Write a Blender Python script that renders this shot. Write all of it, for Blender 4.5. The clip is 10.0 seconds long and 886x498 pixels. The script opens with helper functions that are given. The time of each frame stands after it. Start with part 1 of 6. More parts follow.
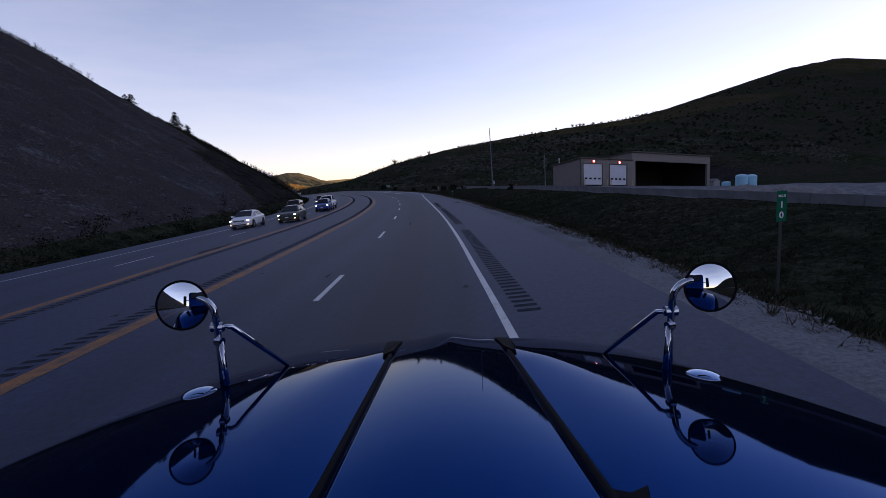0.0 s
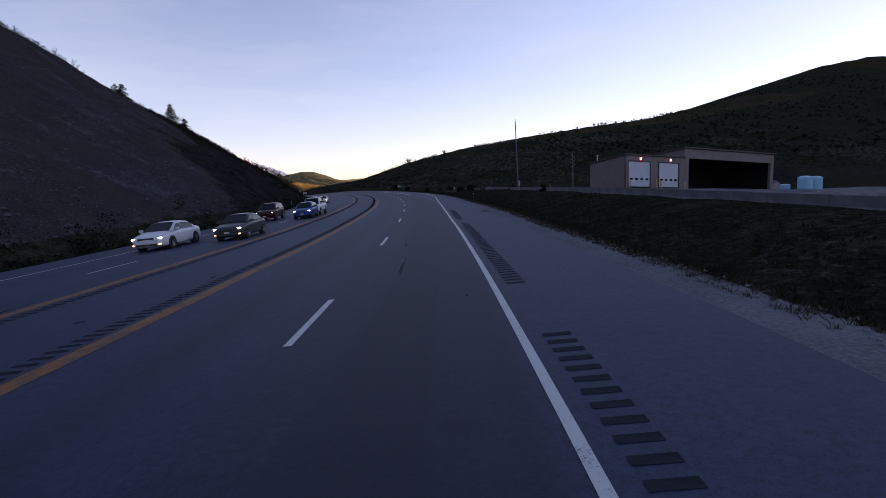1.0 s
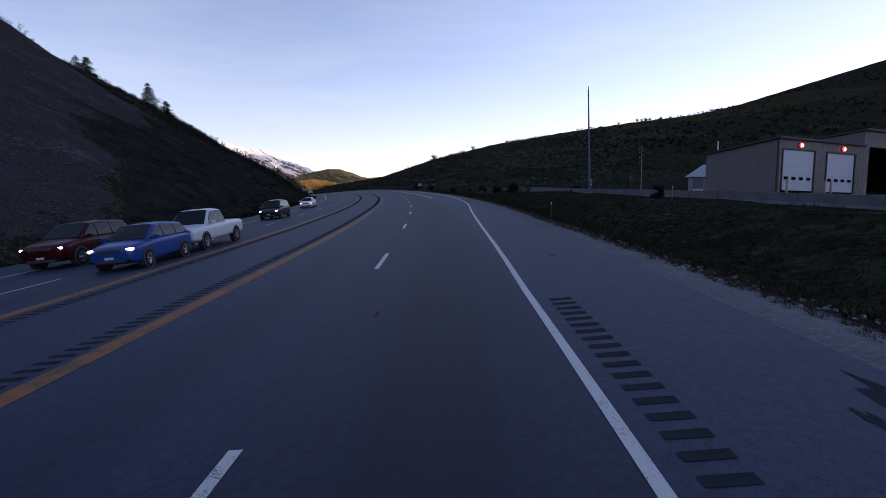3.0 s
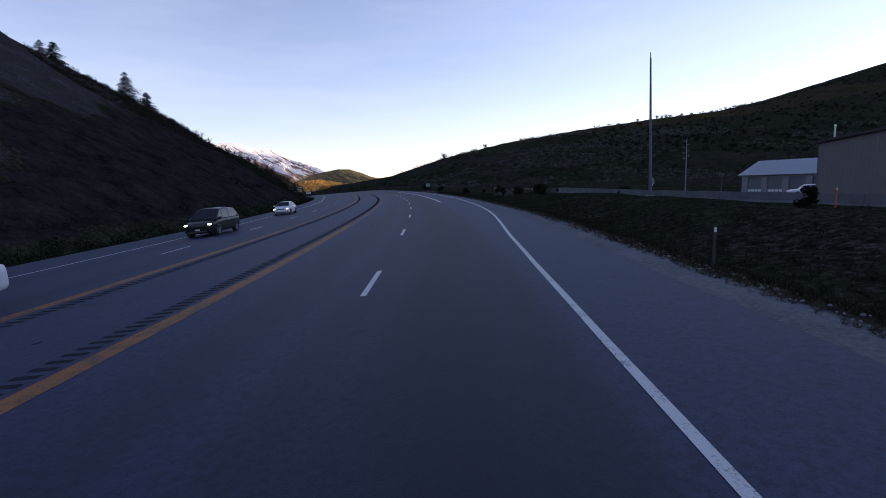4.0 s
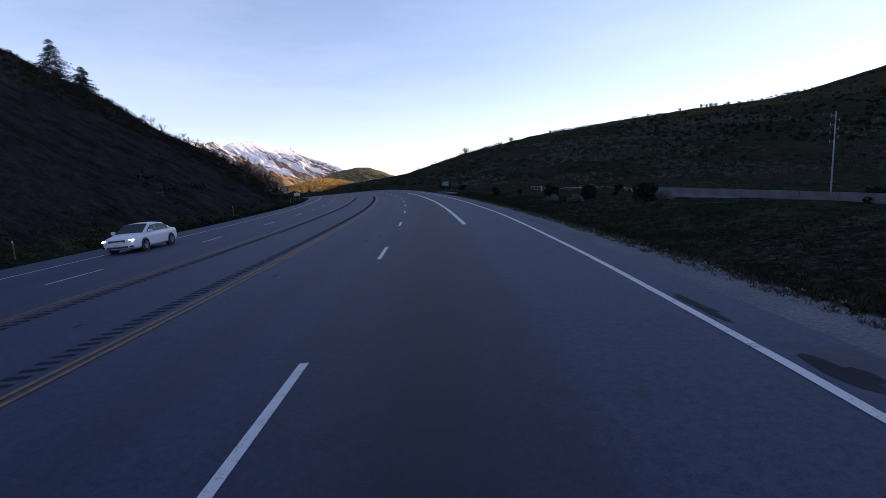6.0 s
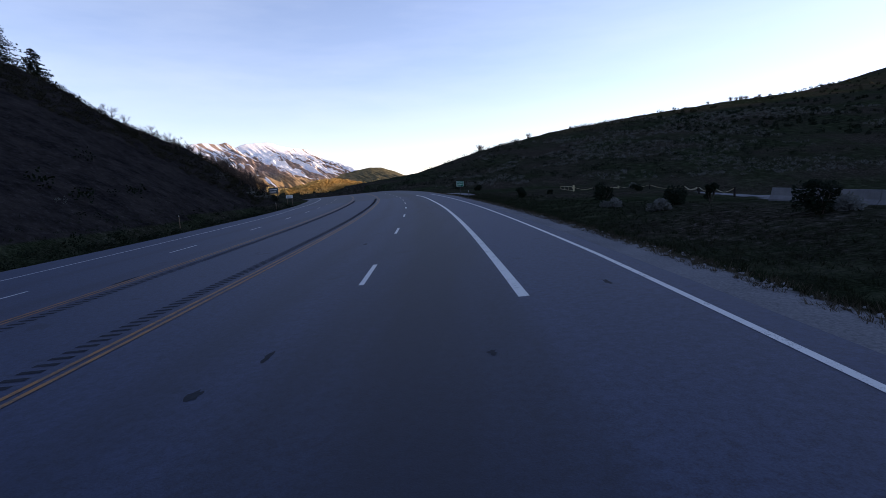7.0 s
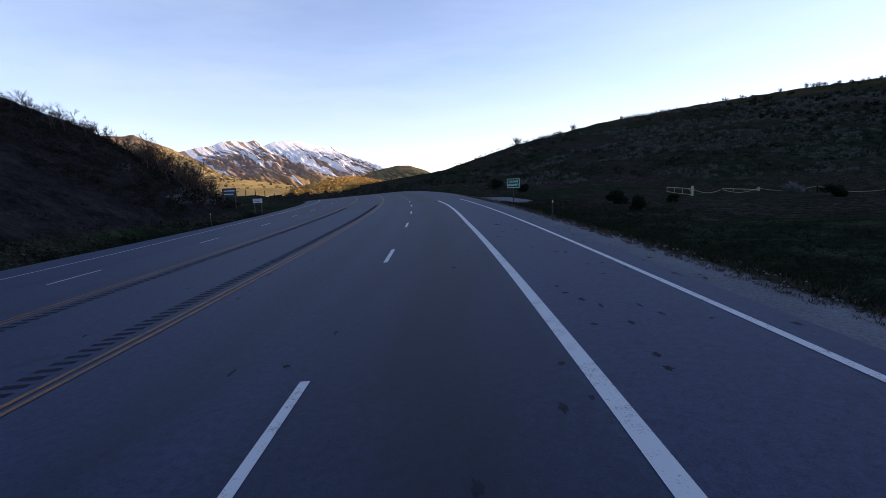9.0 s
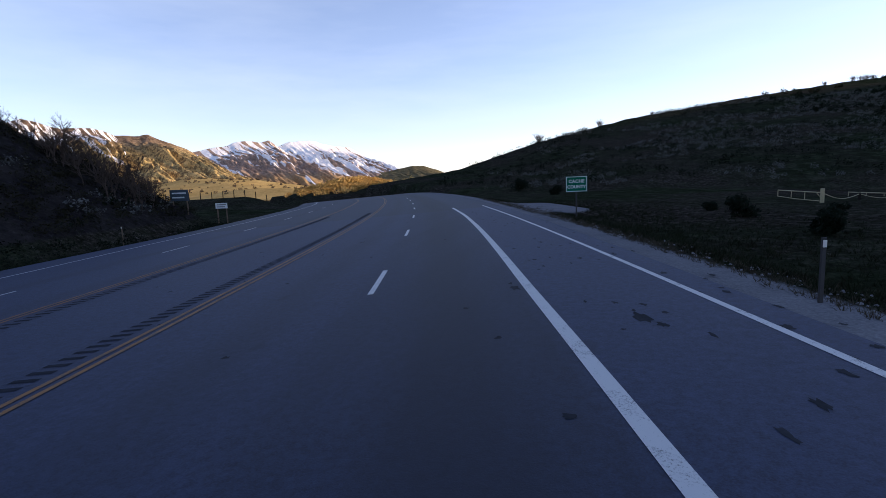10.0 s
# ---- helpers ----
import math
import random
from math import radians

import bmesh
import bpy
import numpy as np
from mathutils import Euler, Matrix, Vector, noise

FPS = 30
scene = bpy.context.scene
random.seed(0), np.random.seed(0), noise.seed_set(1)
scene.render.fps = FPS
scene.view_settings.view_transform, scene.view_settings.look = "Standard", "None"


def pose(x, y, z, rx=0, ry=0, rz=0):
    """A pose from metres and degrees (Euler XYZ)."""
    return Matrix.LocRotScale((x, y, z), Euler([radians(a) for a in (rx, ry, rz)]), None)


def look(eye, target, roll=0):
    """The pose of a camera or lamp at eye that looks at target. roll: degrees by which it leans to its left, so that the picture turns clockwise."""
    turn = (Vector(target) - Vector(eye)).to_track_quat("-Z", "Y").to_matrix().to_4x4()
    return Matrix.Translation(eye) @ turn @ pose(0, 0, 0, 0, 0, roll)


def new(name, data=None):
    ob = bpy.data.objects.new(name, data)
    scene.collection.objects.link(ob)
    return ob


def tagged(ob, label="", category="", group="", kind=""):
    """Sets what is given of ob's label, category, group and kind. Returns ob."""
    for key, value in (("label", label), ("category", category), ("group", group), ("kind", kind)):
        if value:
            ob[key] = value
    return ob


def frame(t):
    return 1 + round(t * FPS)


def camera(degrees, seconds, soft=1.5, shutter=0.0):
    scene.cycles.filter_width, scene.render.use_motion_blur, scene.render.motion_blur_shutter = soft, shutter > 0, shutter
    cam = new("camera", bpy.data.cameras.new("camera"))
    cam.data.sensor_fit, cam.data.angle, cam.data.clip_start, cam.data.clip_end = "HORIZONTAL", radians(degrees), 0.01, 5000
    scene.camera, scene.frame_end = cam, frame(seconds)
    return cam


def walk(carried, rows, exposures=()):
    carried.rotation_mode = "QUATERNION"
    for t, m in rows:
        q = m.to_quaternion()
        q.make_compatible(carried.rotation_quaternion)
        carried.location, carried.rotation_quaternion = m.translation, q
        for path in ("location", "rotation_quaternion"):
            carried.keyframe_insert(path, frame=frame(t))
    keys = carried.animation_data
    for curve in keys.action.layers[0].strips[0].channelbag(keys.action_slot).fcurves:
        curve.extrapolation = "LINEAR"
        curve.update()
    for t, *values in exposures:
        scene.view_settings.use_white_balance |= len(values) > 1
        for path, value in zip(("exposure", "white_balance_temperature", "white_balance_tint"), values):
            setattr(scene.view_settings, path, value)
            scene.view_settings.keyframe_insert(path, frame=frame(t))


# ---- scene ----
cam = camera(84.02, 10.0, soft=0.55)
PATH = [
    (0, look((0.000, -0.000, 2.377), (0.000, 19.820, -0.302), -2.89)),
    (0.5, look((-0.123, 7.713, 2.332), (-0.410, 27.534, -0.322), -2.69)),
    (1, look((-0.308, 15.408, 2.327), (-0.882, 35.224, -0.317), -2.42)),
    (1.5, look((-0.605, 23.044, 2.289), (-1.466, 42.849, -0.362), -2.11)),
    (2, look((-0.985, 30.658, 2.289), (-2.115, 50.448, -0.372), -1.88)),
    (2.5, look((-1.430, 38.259, 2.268), (-2.806, 58.033, -0.392), -1.74)),
    (4, look((-3.339, 61.263, 2.262), (-5.362, 80.985, -0.373), -1.81)),
    (4.5, look((-4.079, 68.950, 2.298), (-6.297, 88.649, -0.352), -1.93)),
    (5, look((-4.859, 76.622, 2.336), (-7.275, 96.295, -0.334), -2.02)),
    (5.5, look((-5.703, 84.271, 2.366), (-8.330, 103.914, -0.326), -2.07)),
    (7, look((-9.100, 108.009, 2.379), (-12.485, 127.536, -0.309), -2.56)),
    (7.5, look((-10.542, 116.140, 2.343), (-14.204, 135.616, -0.349), -2.54)),
    (8, look((-12.084, 124.322, 2.358), (-16.024, 143.743, -0.343), -2.48)),
    (8.5, look((-13.752, 132.495, 2.354), (-17.969, 151.856, -0.354), -2.45)),
    (9, look((-15.552, 140.637, 2.396), (-20.052, 159.936, -0.303), -2.42)),
    (9.5, look((-17.467, 148.742, 2.316), (-22.258, 167.976, -0.351), -2.31)),
    (10, look((-19.407, 156.887, 2.357), (-24.472, 176.052, -0.297), -2.29)),
]
walk(cam, PATH, exposures=[
    (0.0, 0.30, 6650, 24), (1.0, 0.30, 6550, 23), (2.5, 0.34, 6300, 20), (4.5, 0.45, 6150, 18),
    (5.5, 0.48, 6050, 17), (7.5, 0.52, 5950, 15), (10.0, 0.52, 5900, 14)])

# ---- sky and sun: low sun on the right; an added mountain shades the road ----
SUN_BEARING, SUN_HEIGHT = 63.0, 12.0
sky_world = bpy.data.worlds.new("sky")
scene.world = sky_world
sky_world.use_nodes = True
wn = sky_world.node_tree.nodes
sky = wn.new("ShaderNodeTexSky")
sky.sky_type = "NISHITA"
sky.sun_disc = False
sky.sun_elevation, sky.sun_rotation = radians(SUN_HEIGHT), radians(SUN_BEARING)
sky.altitude, sky.air_density, sky.dust_density, sky.ozone_density = 1800, 1.0, 0.55, 1.0
wn["Background"].inputs["Strength"].default_value = 0.172
haze = wn.new("ShaderNodeMix")
haze.data_type, haze.blend_type = "RGBA", "MULTIPLY"
haze.inputs[0].default_value, haze.inputs[7].default_value = 1.0, (1.17, 1.0, 1.04, 1)
sky_world.node_tree.links.new(sky.outputs[0], haze.inputs[6])
# thin streaks of cirrus
way_up = wn.new("ShaderNodeTexCoord")
stretch = wn.new("ShaderNodeMapping")
stretch.inputs["Scale"].default_value, stretch.inputs["Rotation"].default_value = (1.2, 1.6, 7.0), (0.05, 0.12, 0.0)
veil = wn.new("ShaderNodeTexNoise")
veil.inputs["Scale"].default_value, veil.inputs["Detail"].default_value, veil.inputs["Roughness"].default_value = 1.7, 6.0, 0.58
veil_range = wn.new("ShaderNodeMapRange")
veil_range.inputs[1].default_value, veil_range.inputs[2].default_value, veil_range.inputs[3].default_value, veil_range.inputs[4].default_value = 0.36, 0.72, 0.16, 0.48
# the veil thins out overhead
height_of, thin_out, veil_depth = wn.new("ShaderNodeSeparateXYZ"), wn.new("ShaderNodeMapRange"), wn.new("ShaderNodeMath")
thin_out.inputs[1].default_value, thin_out.inputs[2].default_value, thin_out.inputs[3].default_value, thin_out.inputs[4].default_value = 0.12, 0.62, 1.0, 0.0
veil_depth.operation = "MULTIPLY"
cirrus = wn.new("ShaderNodeMix")
cirrus.data_type = "RGBA"
cirrus.inputs[7].default_value = (4.0, 4.25, 4.6, 1)
for a, b in ((way_up.outputs["Generated"], stretch.inputs["Vector"]), (stretch.outputs[0], veil.inputs["Vector"]), (veil.outputs["Fac"], veil_range.inputs[0]),
             (way_up.outputs["Generated"], height_of.inputs[0]), (height_of.outputs["Z"], thin_out.inputs[0]), (thin_out.outputs[0], veil_depth.inputs[0]), (veil_range.outputs[0], veil_depth.inputs[1]), (veil_depth.outputs[0], cirrus.inputs[0]), (haze.outputs[2], cirrus.inputs[6]), (cirrus.outputs[2], wn["Background"].inputs["Color"])):
    sky_world.node_tree.links.new(a, b)
sun_data = bpy.data.lights.new("sun", "SUN")
sun_data.energy, sun_data.angle, sun_data.color = 5.0, radians(0.5), (1.0, 0.74, 0.46)
sun = new("sun", sun_data)
sb, sh = radians(SUN_BEARING), radians(SUN_HEIGHT)
sun.matrix_world = look((0, 0, 0), (-math.sin(sb) * math.cos(sh), -math.cos(sb) * math.cos(sh), -math.sin(sh)))

# ---- materials ----
def material(name, rough=0.8, metal=0.0):
    m = bpy.data.materials.new(name)
    m.use_nodes = True
    b = m.node_tree.nodes["Principled BSDF"]
    b.inputs["Roughness"].default_value, b.inputs["Metallic"].default_value = rough, metal
    return m, m.node_tree, b


def nnode(t, kind, **sets):
    n = t.nodes.new(kind)
    for k, v in sets.items():
        n.inputs[k].default_value = v
    return n


def coords(t, kind="Object"):
    return t.nodes.new("ShaderNodeTexCoord").outputs[kind]


def noise_at(t, vec, scale, detail=4.0, rough=0.6, dist=0.0):
    n = nnode(t, "ShaderNodeTexNoise", Scale=scale, Detail=detail, Roughness=rough, Distortion=dist)
    t.links.new(vec, n.inputs["Vector"])
    return n.outputs["Fac"]


def ramp(t, fac, *stops):
    r = t.nodes.new("ShaderNodeValToRGB")
    e = r.color_ramp.elements
    while len(e) < len(stops):
        e.new(0.5)
    for k, (p, c) in zip(e, stops):
        k.position = p
        k.color = (*c, 1) if len(c) == 3 else c
    t.links.new(fac, r.inputs["Fac"])
    return r.outputs["Color"]


def mix(t, fac, a, b, blend="MIX"):
    n = t.nodes.new("ShaderNodeMix")
    n.data_type, n.blend_type = "RGBA", blend
    for socket, v in ((n.inputs[0], fac), (n.inputs[6], a), (n.inputs[7], b)):
        if isinstance(v, (int, float)):
            socket.default_value = v
        elif isinstance(v, tuple):
            socket.default_value = (*v, 1)
        else:
            t.links.new(v, socket)
    return n.outputs[2]


def bump(t, b, height, strength, distance):
    n = nnode(t, "ShaderNodeBump", Strength=strength, Distance=distance)
    t.links.new(height, n.inputs["Height"])
    t.links.new(n.outputs[0], b.inputs["Normal"])


def plain(name, colour, rough=0.6, metal=0.0, spread=0.15, scale=6.0, relief=0.0, coat=0.0):
    """A paint, metal or plaster with two scales of variation."""
    m, t, b = material(name, rough, metal)
    if rough >= 0.8:
        b.inputs["Specular IOR Level"].default_value = 0.05
    v = coords(t)
    big, fine = noise_at(t, v, scale, 3), noise_at(t, v, scale * 14, 4)
    lo = tuple(c * (1 - spread) for c in colour)
    hi = tuple(min(1, c * (1 + spread)) for c in colour)
    c = ramp(t, big, (0.3, lo), (0.7, hi))
    c = mix(t, 0.35, c, ramp(t, fine, (0.3, lo), (0.7, hi)))
    t.links.new(c, b.inputs["Base Color"])
    if relief:
        bump(t, b, fine, 0.5, relief)
    if coat:
        b.inputs["Coat Weight"].default_value, b.inputs["Coat Roughness"].default_value = coat, 0.03
    return m


def asphalt_material(name, light, dark):
    m, t, b = material(name, 0.70)
    b.inputs["Specular IOR Level"].default_value = 0.4
    v = coords(t)
    patch, grit = noise_at(t, v, 0.09, 4, 0.6), noise_at(t, v, 45, 3, 0.7)
    mp = nnode(t, "ShaderNodeMapping", Scale=(0.9, 0.03, 1))
    t.links.new(v, mp.inputs["Vector"])
    streak = noise_at(t, mp.outputs[0], 1.0, 3, 0.6)
    c = ramp(t, patch, (0.3, dark), (0.7, light))
    c = mix(t, 0.45, c, ramp(t, streak, (0.3, dark), (0.7, light)))
    c = mix(t, 0.5, c, ramp(t, grit, (0.35, tuple(x * 0.4 for x in dark)), (0.65, tuple(x * 1.6 for x in light))))
    gravelly = noise_at(t, v, 9, 4, 0.75)
    c = mix(t, 0.4, c, ramp(t, gravelly, (0.36, tuple(x * 0.5 for x in dark)), (0.66, tuple(x * 1.5 for x in light))))
    spots = noise_at(t, v, 0.8, 2, 0.5)
    c = mix(t, ramp(t, spots, (0.70, (0, 0, 0)), (0.74, (0.5, 0.5, 0.5))), c, tuple(x * 0.5 for x in dark))
    w = t.nodes.new("ShaderNodeAttribute")
    w.attribute_name = "wear"
    k = mix(t, 0.5, w.outputs["Fac"], streak)
    c = mix(t, ramp(t, k, (0.3, (0, 0, 0)), (0.78, (0.8, 0.8, 0.8))), c, tuple(x * 0.45 for x in dark))
    t.links.new(c, b.inputs["Base Color"])
    bump(t, b, grit, 0.4, 0.006)
    return m


def worn_paint(name, colour, under, wear):
    m, t, b = material(name, 0.7)
    v = coords(t)
    n1, n2 = noise_at(t, v, 3, 5, 0.7), noise_at(t, v, 40, 3, 0.7)
    f = mix(t, 0.5, n1, n2)
    f = ramp(t, f, (wear - 0.05, (1, 1, 1)), (wear + 0.06, (0, 0, 0)))
    t.links.new(mix(t, f, colour, under), b.inputs["Base Color"])
    bump(t, b, n2, 0.3, 0.003)
    return m


def ground_material():
    """Grass, gravel and dirt slope by the masks in the mesh."""
    m, t, b = material("ground", 0.95)
    b.inputs["Specular IOR Level"].default_value = 0.0
    v = coords(t)
    n_big, n_mid, n_fine = noise_at(t, v, 0.035, 5, 0.6), noise_at(t, v, 0.4, 5, 0.7), noise_at(t, v, 7, 4, 0.75)
    n_pebble = noise_at(t, v, 16, 3, 0.7)
    n_stone = noise_at(t, v, 2.3, 5, 0.8)
    grass = ramp(t, n_mid, (0.36, (0.006, 0.008, 0.005)), (0.52, (0.019, 0.027, 0.014)), (0.68, (0.078, 0.086, 0.052)))
    grass = mix(t, 0.5, grass, ramp(t, n_fine, (0.42, (0.003, 0.004, 0.003)), (0.64, (0.050, 0.058, 0.032))))
    earth = ramp(t, n_stone, (0.40, (0.008, 0.007, 0.006)), (0.56, (0.050, 0.040, 0.033)), (0.66, (0.15, 0.132, 0.122)))
    grass = mix(t, ramp(t, n_big, (0.40, (0, 0, 0)), (0.62, (0.75, 0.75, 0.75))), grass, earth)
    n_patch = noise_at(t, v, 0.05, 5, 0.65, 0.8)
    dirt = ramp(t, n_patch, (0.34, (0.026, 0.029, 0.038)), (0.48, (0.058, 0.048, 0.040)), (0.58, (0.040, 0.039, 0.044)), (0.68, (0.080, 0.081, 0.096)))
    dirt = mix(t, 0.4, dirt, ramp(t, n_mid, (0.3, (0.012, 0.011, 0.012)), (0.7, (0.082, 0.075, 0.074))))
    dirt = mix(t, 0.45, dirt, ramp(t, n_fine, (0.35, (0.005, 0.005, 0.005)), (0.72, (0.11, 0.102, 0.104))))
    chips = mix(t, 0.5, n_stone, noise_at(t, v, 0.13, 4, 0.7))
    dirt = mix(t, ramp(t, chips, (0.54, (0, 0, 0)), (0.62, (0.75, 0.75, 0.75))), dirt, ramp(t, n_pebble, (0.34, (0.03, 0.032, 0.04)), (0.62, (0.20, 0.20, 0.23))))
    gravel = ramp(t, n_pebble, (0.3, (0.080, 0.082, 0.088)), (0.7, (0.27, 0.272, 0.285)))
    gravel = mix(t, 0.45, gravel, ramp(t, n_mid, (0.3, (0.108, 0.110, 0.116)), (0.7, (0.26, 0.26, 0.27))))
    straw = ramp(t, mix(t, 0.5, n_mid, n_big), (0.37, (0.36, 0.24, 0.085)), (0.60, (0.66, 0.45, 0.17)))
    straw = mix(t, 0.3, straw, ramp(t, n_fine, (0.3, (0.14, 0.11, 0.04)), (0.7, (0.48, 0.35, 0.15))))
    c = grass
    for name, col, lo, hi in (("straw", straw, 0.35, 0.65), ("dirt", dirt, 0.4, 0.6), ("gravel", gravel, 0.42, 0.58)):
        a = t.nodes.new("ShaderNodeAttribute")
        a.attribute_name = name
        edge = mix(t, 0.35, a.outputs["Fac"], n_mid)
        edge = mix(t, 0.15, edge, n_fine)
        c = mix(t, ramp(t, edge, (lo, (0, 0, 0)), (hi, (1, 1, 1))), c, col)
    # dark scrubby soil where the dirt mask is negative
    a = t.nodes.new("ShaderNodeAttribute")
    a.attribute_name = "dirt"
    neg = t.nodes.new("ShaderNodeMath")
    neg.operation = "MULTIPLY"
    neg.inputs[1].default_value = -1.0
    t.links.new(a.outputs["Fac"], neg.inputs[0])
    soil = ramp(t, n_stone, (0.36, (0.007, 0.007, 0.008)), (0.55, (0.024, 0.022, 0.024)), (0.70, (0.070, 0.067, 0.074)))
    soil = mix(t, 0.55, soil, ramp(t, n_mid, (0.34, (0.006, 0.006, 0.006)), (0.66, (0.048, 0.042, 0.036))))
    c = mix(t, ramp(t, mix(t, 0.35, neg.outputs[0], n_mid), (0.30, (0, 0, 0)), (0.5, (1, 1, 1))), c, soil)
    t.links.new(c, b.inputs["Base Color"])
    h = mix(t, 0.5, n_fine, n_mid)
    bump(t, b, mix(t, 0.4, h, n_stone), 0.7, 0.16)
    return m


def mountain_material(name, rock=(0.40, 0.285, 0.215), low=(0.46, 0.30, 0.14), scrubby=0.4):
    m, t, b = material(name, 0.95)
    b.inputs["Specular IOR Level"].default_value = 0.1
    v = coords(t)
    mid, fine = noise_at(t, v, 0.02, 5, 0.7), noise_at(t, v, 0.09, 5, 0.7)
    c = ramp(t, fine, (0.3, tuple(x * 0.55 for x in rock)), (0.7, tuple(x * 1.3 for x in rock)))
    at = {}
    for key in ("snow", "low"):
        a = t.nodes.new("ShaderNodeAttribute")
        a.attribute_name = key
        at[key] = a.outputs["Fac"]
    warm = ramp(t, mid, (0.38, tuple(x * 0.6 for x in low)), (0.58, low))
    warm = mix(t, 0.4, warm, ramp(t, fine, (0.35, tuple(x * 0.4 for x in low)), (0.65, tuple(x * 1.2 for x in low))))
    c = mix(t, at["low"], c, warm)
    scrub = ramp(t, noise_at(t, v, 0.16, 4, 0.75), (0.46, (0, 0, 0)), (0.56, (scrubby, scrubby, scrubby)))
    c = mix(t, scrub, c, tuple(x * 0.3 for x in rock))
    f = mix(t, 0.25, at["snow"], fine)
    f = ramp(t, f, (0.43, (0, 0, 0)), (0.57, (1, 1, 1)))
    t.links.new(mix(t, f, c, (0.92, 0.90, 0.89)), b.inputs["Base Color"])
    bump(t, b, fine, 0.6, 3.0)
    return m


M_ASPHALT = asphalt_material("asphalt", (0.030, 0.042, 0.088), (0.014, 0.020, 0.046))
M_ASPHALT_NEW = asphalt_material("newer_asphalt", (0.025, 0.033, 0.060), (0.012, 0.017, 0.032))
M_RUMBLE = plain("rumble_groove", (0.030, 0.033, 0.041), 0.9, spread=0.3, scale=2)
M_TAR = plain("tar_patch", (0.032, 0.035, 0.041), 0.85, spread=0.35, scale=1.5)
M_WHITE_LINE = worn_paint("white_road_paint", (0.62, 0.62, 0.60), (0.11, 0.11, 0.11), 0.40)
M_YELLOW_LINE = worn_paint("yellow_road_paint", (0.27, 0.125, 0.03), (0.09, 0.07, 0.055), 0.47)
M_GROUND = ground_material()
M_OLD_YELLOW = worn_paint("faded_yellow_paint", (0.32, 0.118, 0.022), (0.085, 0.062, 0.045), 0.48)
M_FAR_HILL = mountain_material("far_hill_grass", (0.15, 0.125, 0.062), (0.11, 0.105, 0.05))


# ---- plan of the road: a lane line that bends to the left; s runs along it, d is metres to its right ----
BANK = 0.05
S_FIRST, S_LAST = -70, 420


def build_line():
    c3, c2, c1, c0 = 3.064e-07, -9.117e-04, 1.780e-02, -2.837
    slope = lambda y: 3 * c3 * y * y + 2 * c2 * y + c1
    pts, x, y = {}, c0, 0.0
    head = math.atan(-slope(0))
    for s in range(0, S_LAST + 41):
        if y < 165:
            head = math.atan(-slope(y))
        else:
            head += 0.0016 if s < 250 else 0.0045
        pts[s] = (x, y, head)
        x, y = x - math.sin(head), y + math.cos(head)
    x, y, head = c0, 0.0, math.atan(-slope(0))
    for s in range(-1, S_FIRST - 41, -1):
        x, y = x + math.sin(head), y - math.cos(head)
        pts[s] = (x, y, head)
    keys = sorted(pts)
    return np.array(keys, float), np.array([pts[k] for k in keys])


LINE_S, LINE_P = build_line()


def grade(s):
    """The road falls away past the summit."""
    return -0.0005 * max(0.0, s - 265.0) ** 2 if s < 365 else -5.0 - 0.1 * (s - 365)


def on_road(s, d, up=0.0):
    i = min(max((s - LINE_S[0]), 0), len(LINE_S) - 1.001)
    k, f = int(i), i - int(i)
    x, y, h = LINE_P[k] * (1 - f) + LINE_P[k + 1] * f
    return Vector((x + d * math.cos(h), y + d * math.sin(h), BANK * d + grade(s) + up))


def heading(s):
    return float(np.interp(s, LINE_S, LINE_P[:, 2]))


def right_line(s):
    """Right white line: swings out where a lane is added."""
    return float(np.interp(s, [5, 13, 24, 33, 45, 55, 67, 73, 80, 85, 90, 96, 104, 113, 121, 145, 165, 200], [3.72, 3.53, 3.38, 3.28, 3.22, 3.35, 3.70, 3.95, 4.34, 4.75, 5.17, 5.55, 5.82, 5.98, 6.1, 6.03, 5.97, 5.88]))


RE_S, RE_D = [0, 22, 38, 48, 70, 92, 120, 165, 200], [6.5, 6.45, 6.0, 6.12, 6.08, 6.58, 6.65, 6.6, 7.0]


def right_edge(s):
    return float(np.interp(s, RE_S, RE_D))


LEFT_S, LEFT_D = [0, 40, 65, 107, 139, 180], [-18.4, -18.0, -17.7, -18.4, -19.0, -19.6]


def left_edge(s):
    return float(np.interp(s, LEFT_S, LEFT_D))


def smooth(a, lo, hi):
    k = np.clip((a - lo) / (hi - lo), 0, 1)
    return k * k * (3 - 2 * k)


def fbm(x, y, scale, octaves=4, seed=0.0):
    """Smooth value noise over arrays."""
    out, amp, tot = np.zeros_like(x), 1.0, 0.0
    for o in range(octaves):
        u, w = x / scale + seed + 17.3 * o, y / scale - seed + 9.1 * o
        iu, iw = np.floor(u), np.floor(w)
        fu, fw = u - iu, w - iw
        fu, fw = fu * fu * (3 - 2 * fu), fw * fw * (3 - 2 * fw)
        rnd = lambda a, b: np.mod(np.sin(a * 127.1 + b * 311.7) * 43758.5453, 1.0)
        v = (rnd(iu, iw) * (1 - fu) + rnd(iu + 1, iw) * fu) * (1 - fw) + (rnd(iu, iw + 1) * (1 - fu) + rnd(iu + 1, iw + 1) * fu) * fw
        out += amp * (v * 2 - 1)
        tot += amp
        amp *= 0.5
        scale *= 0.5
    return out / tot


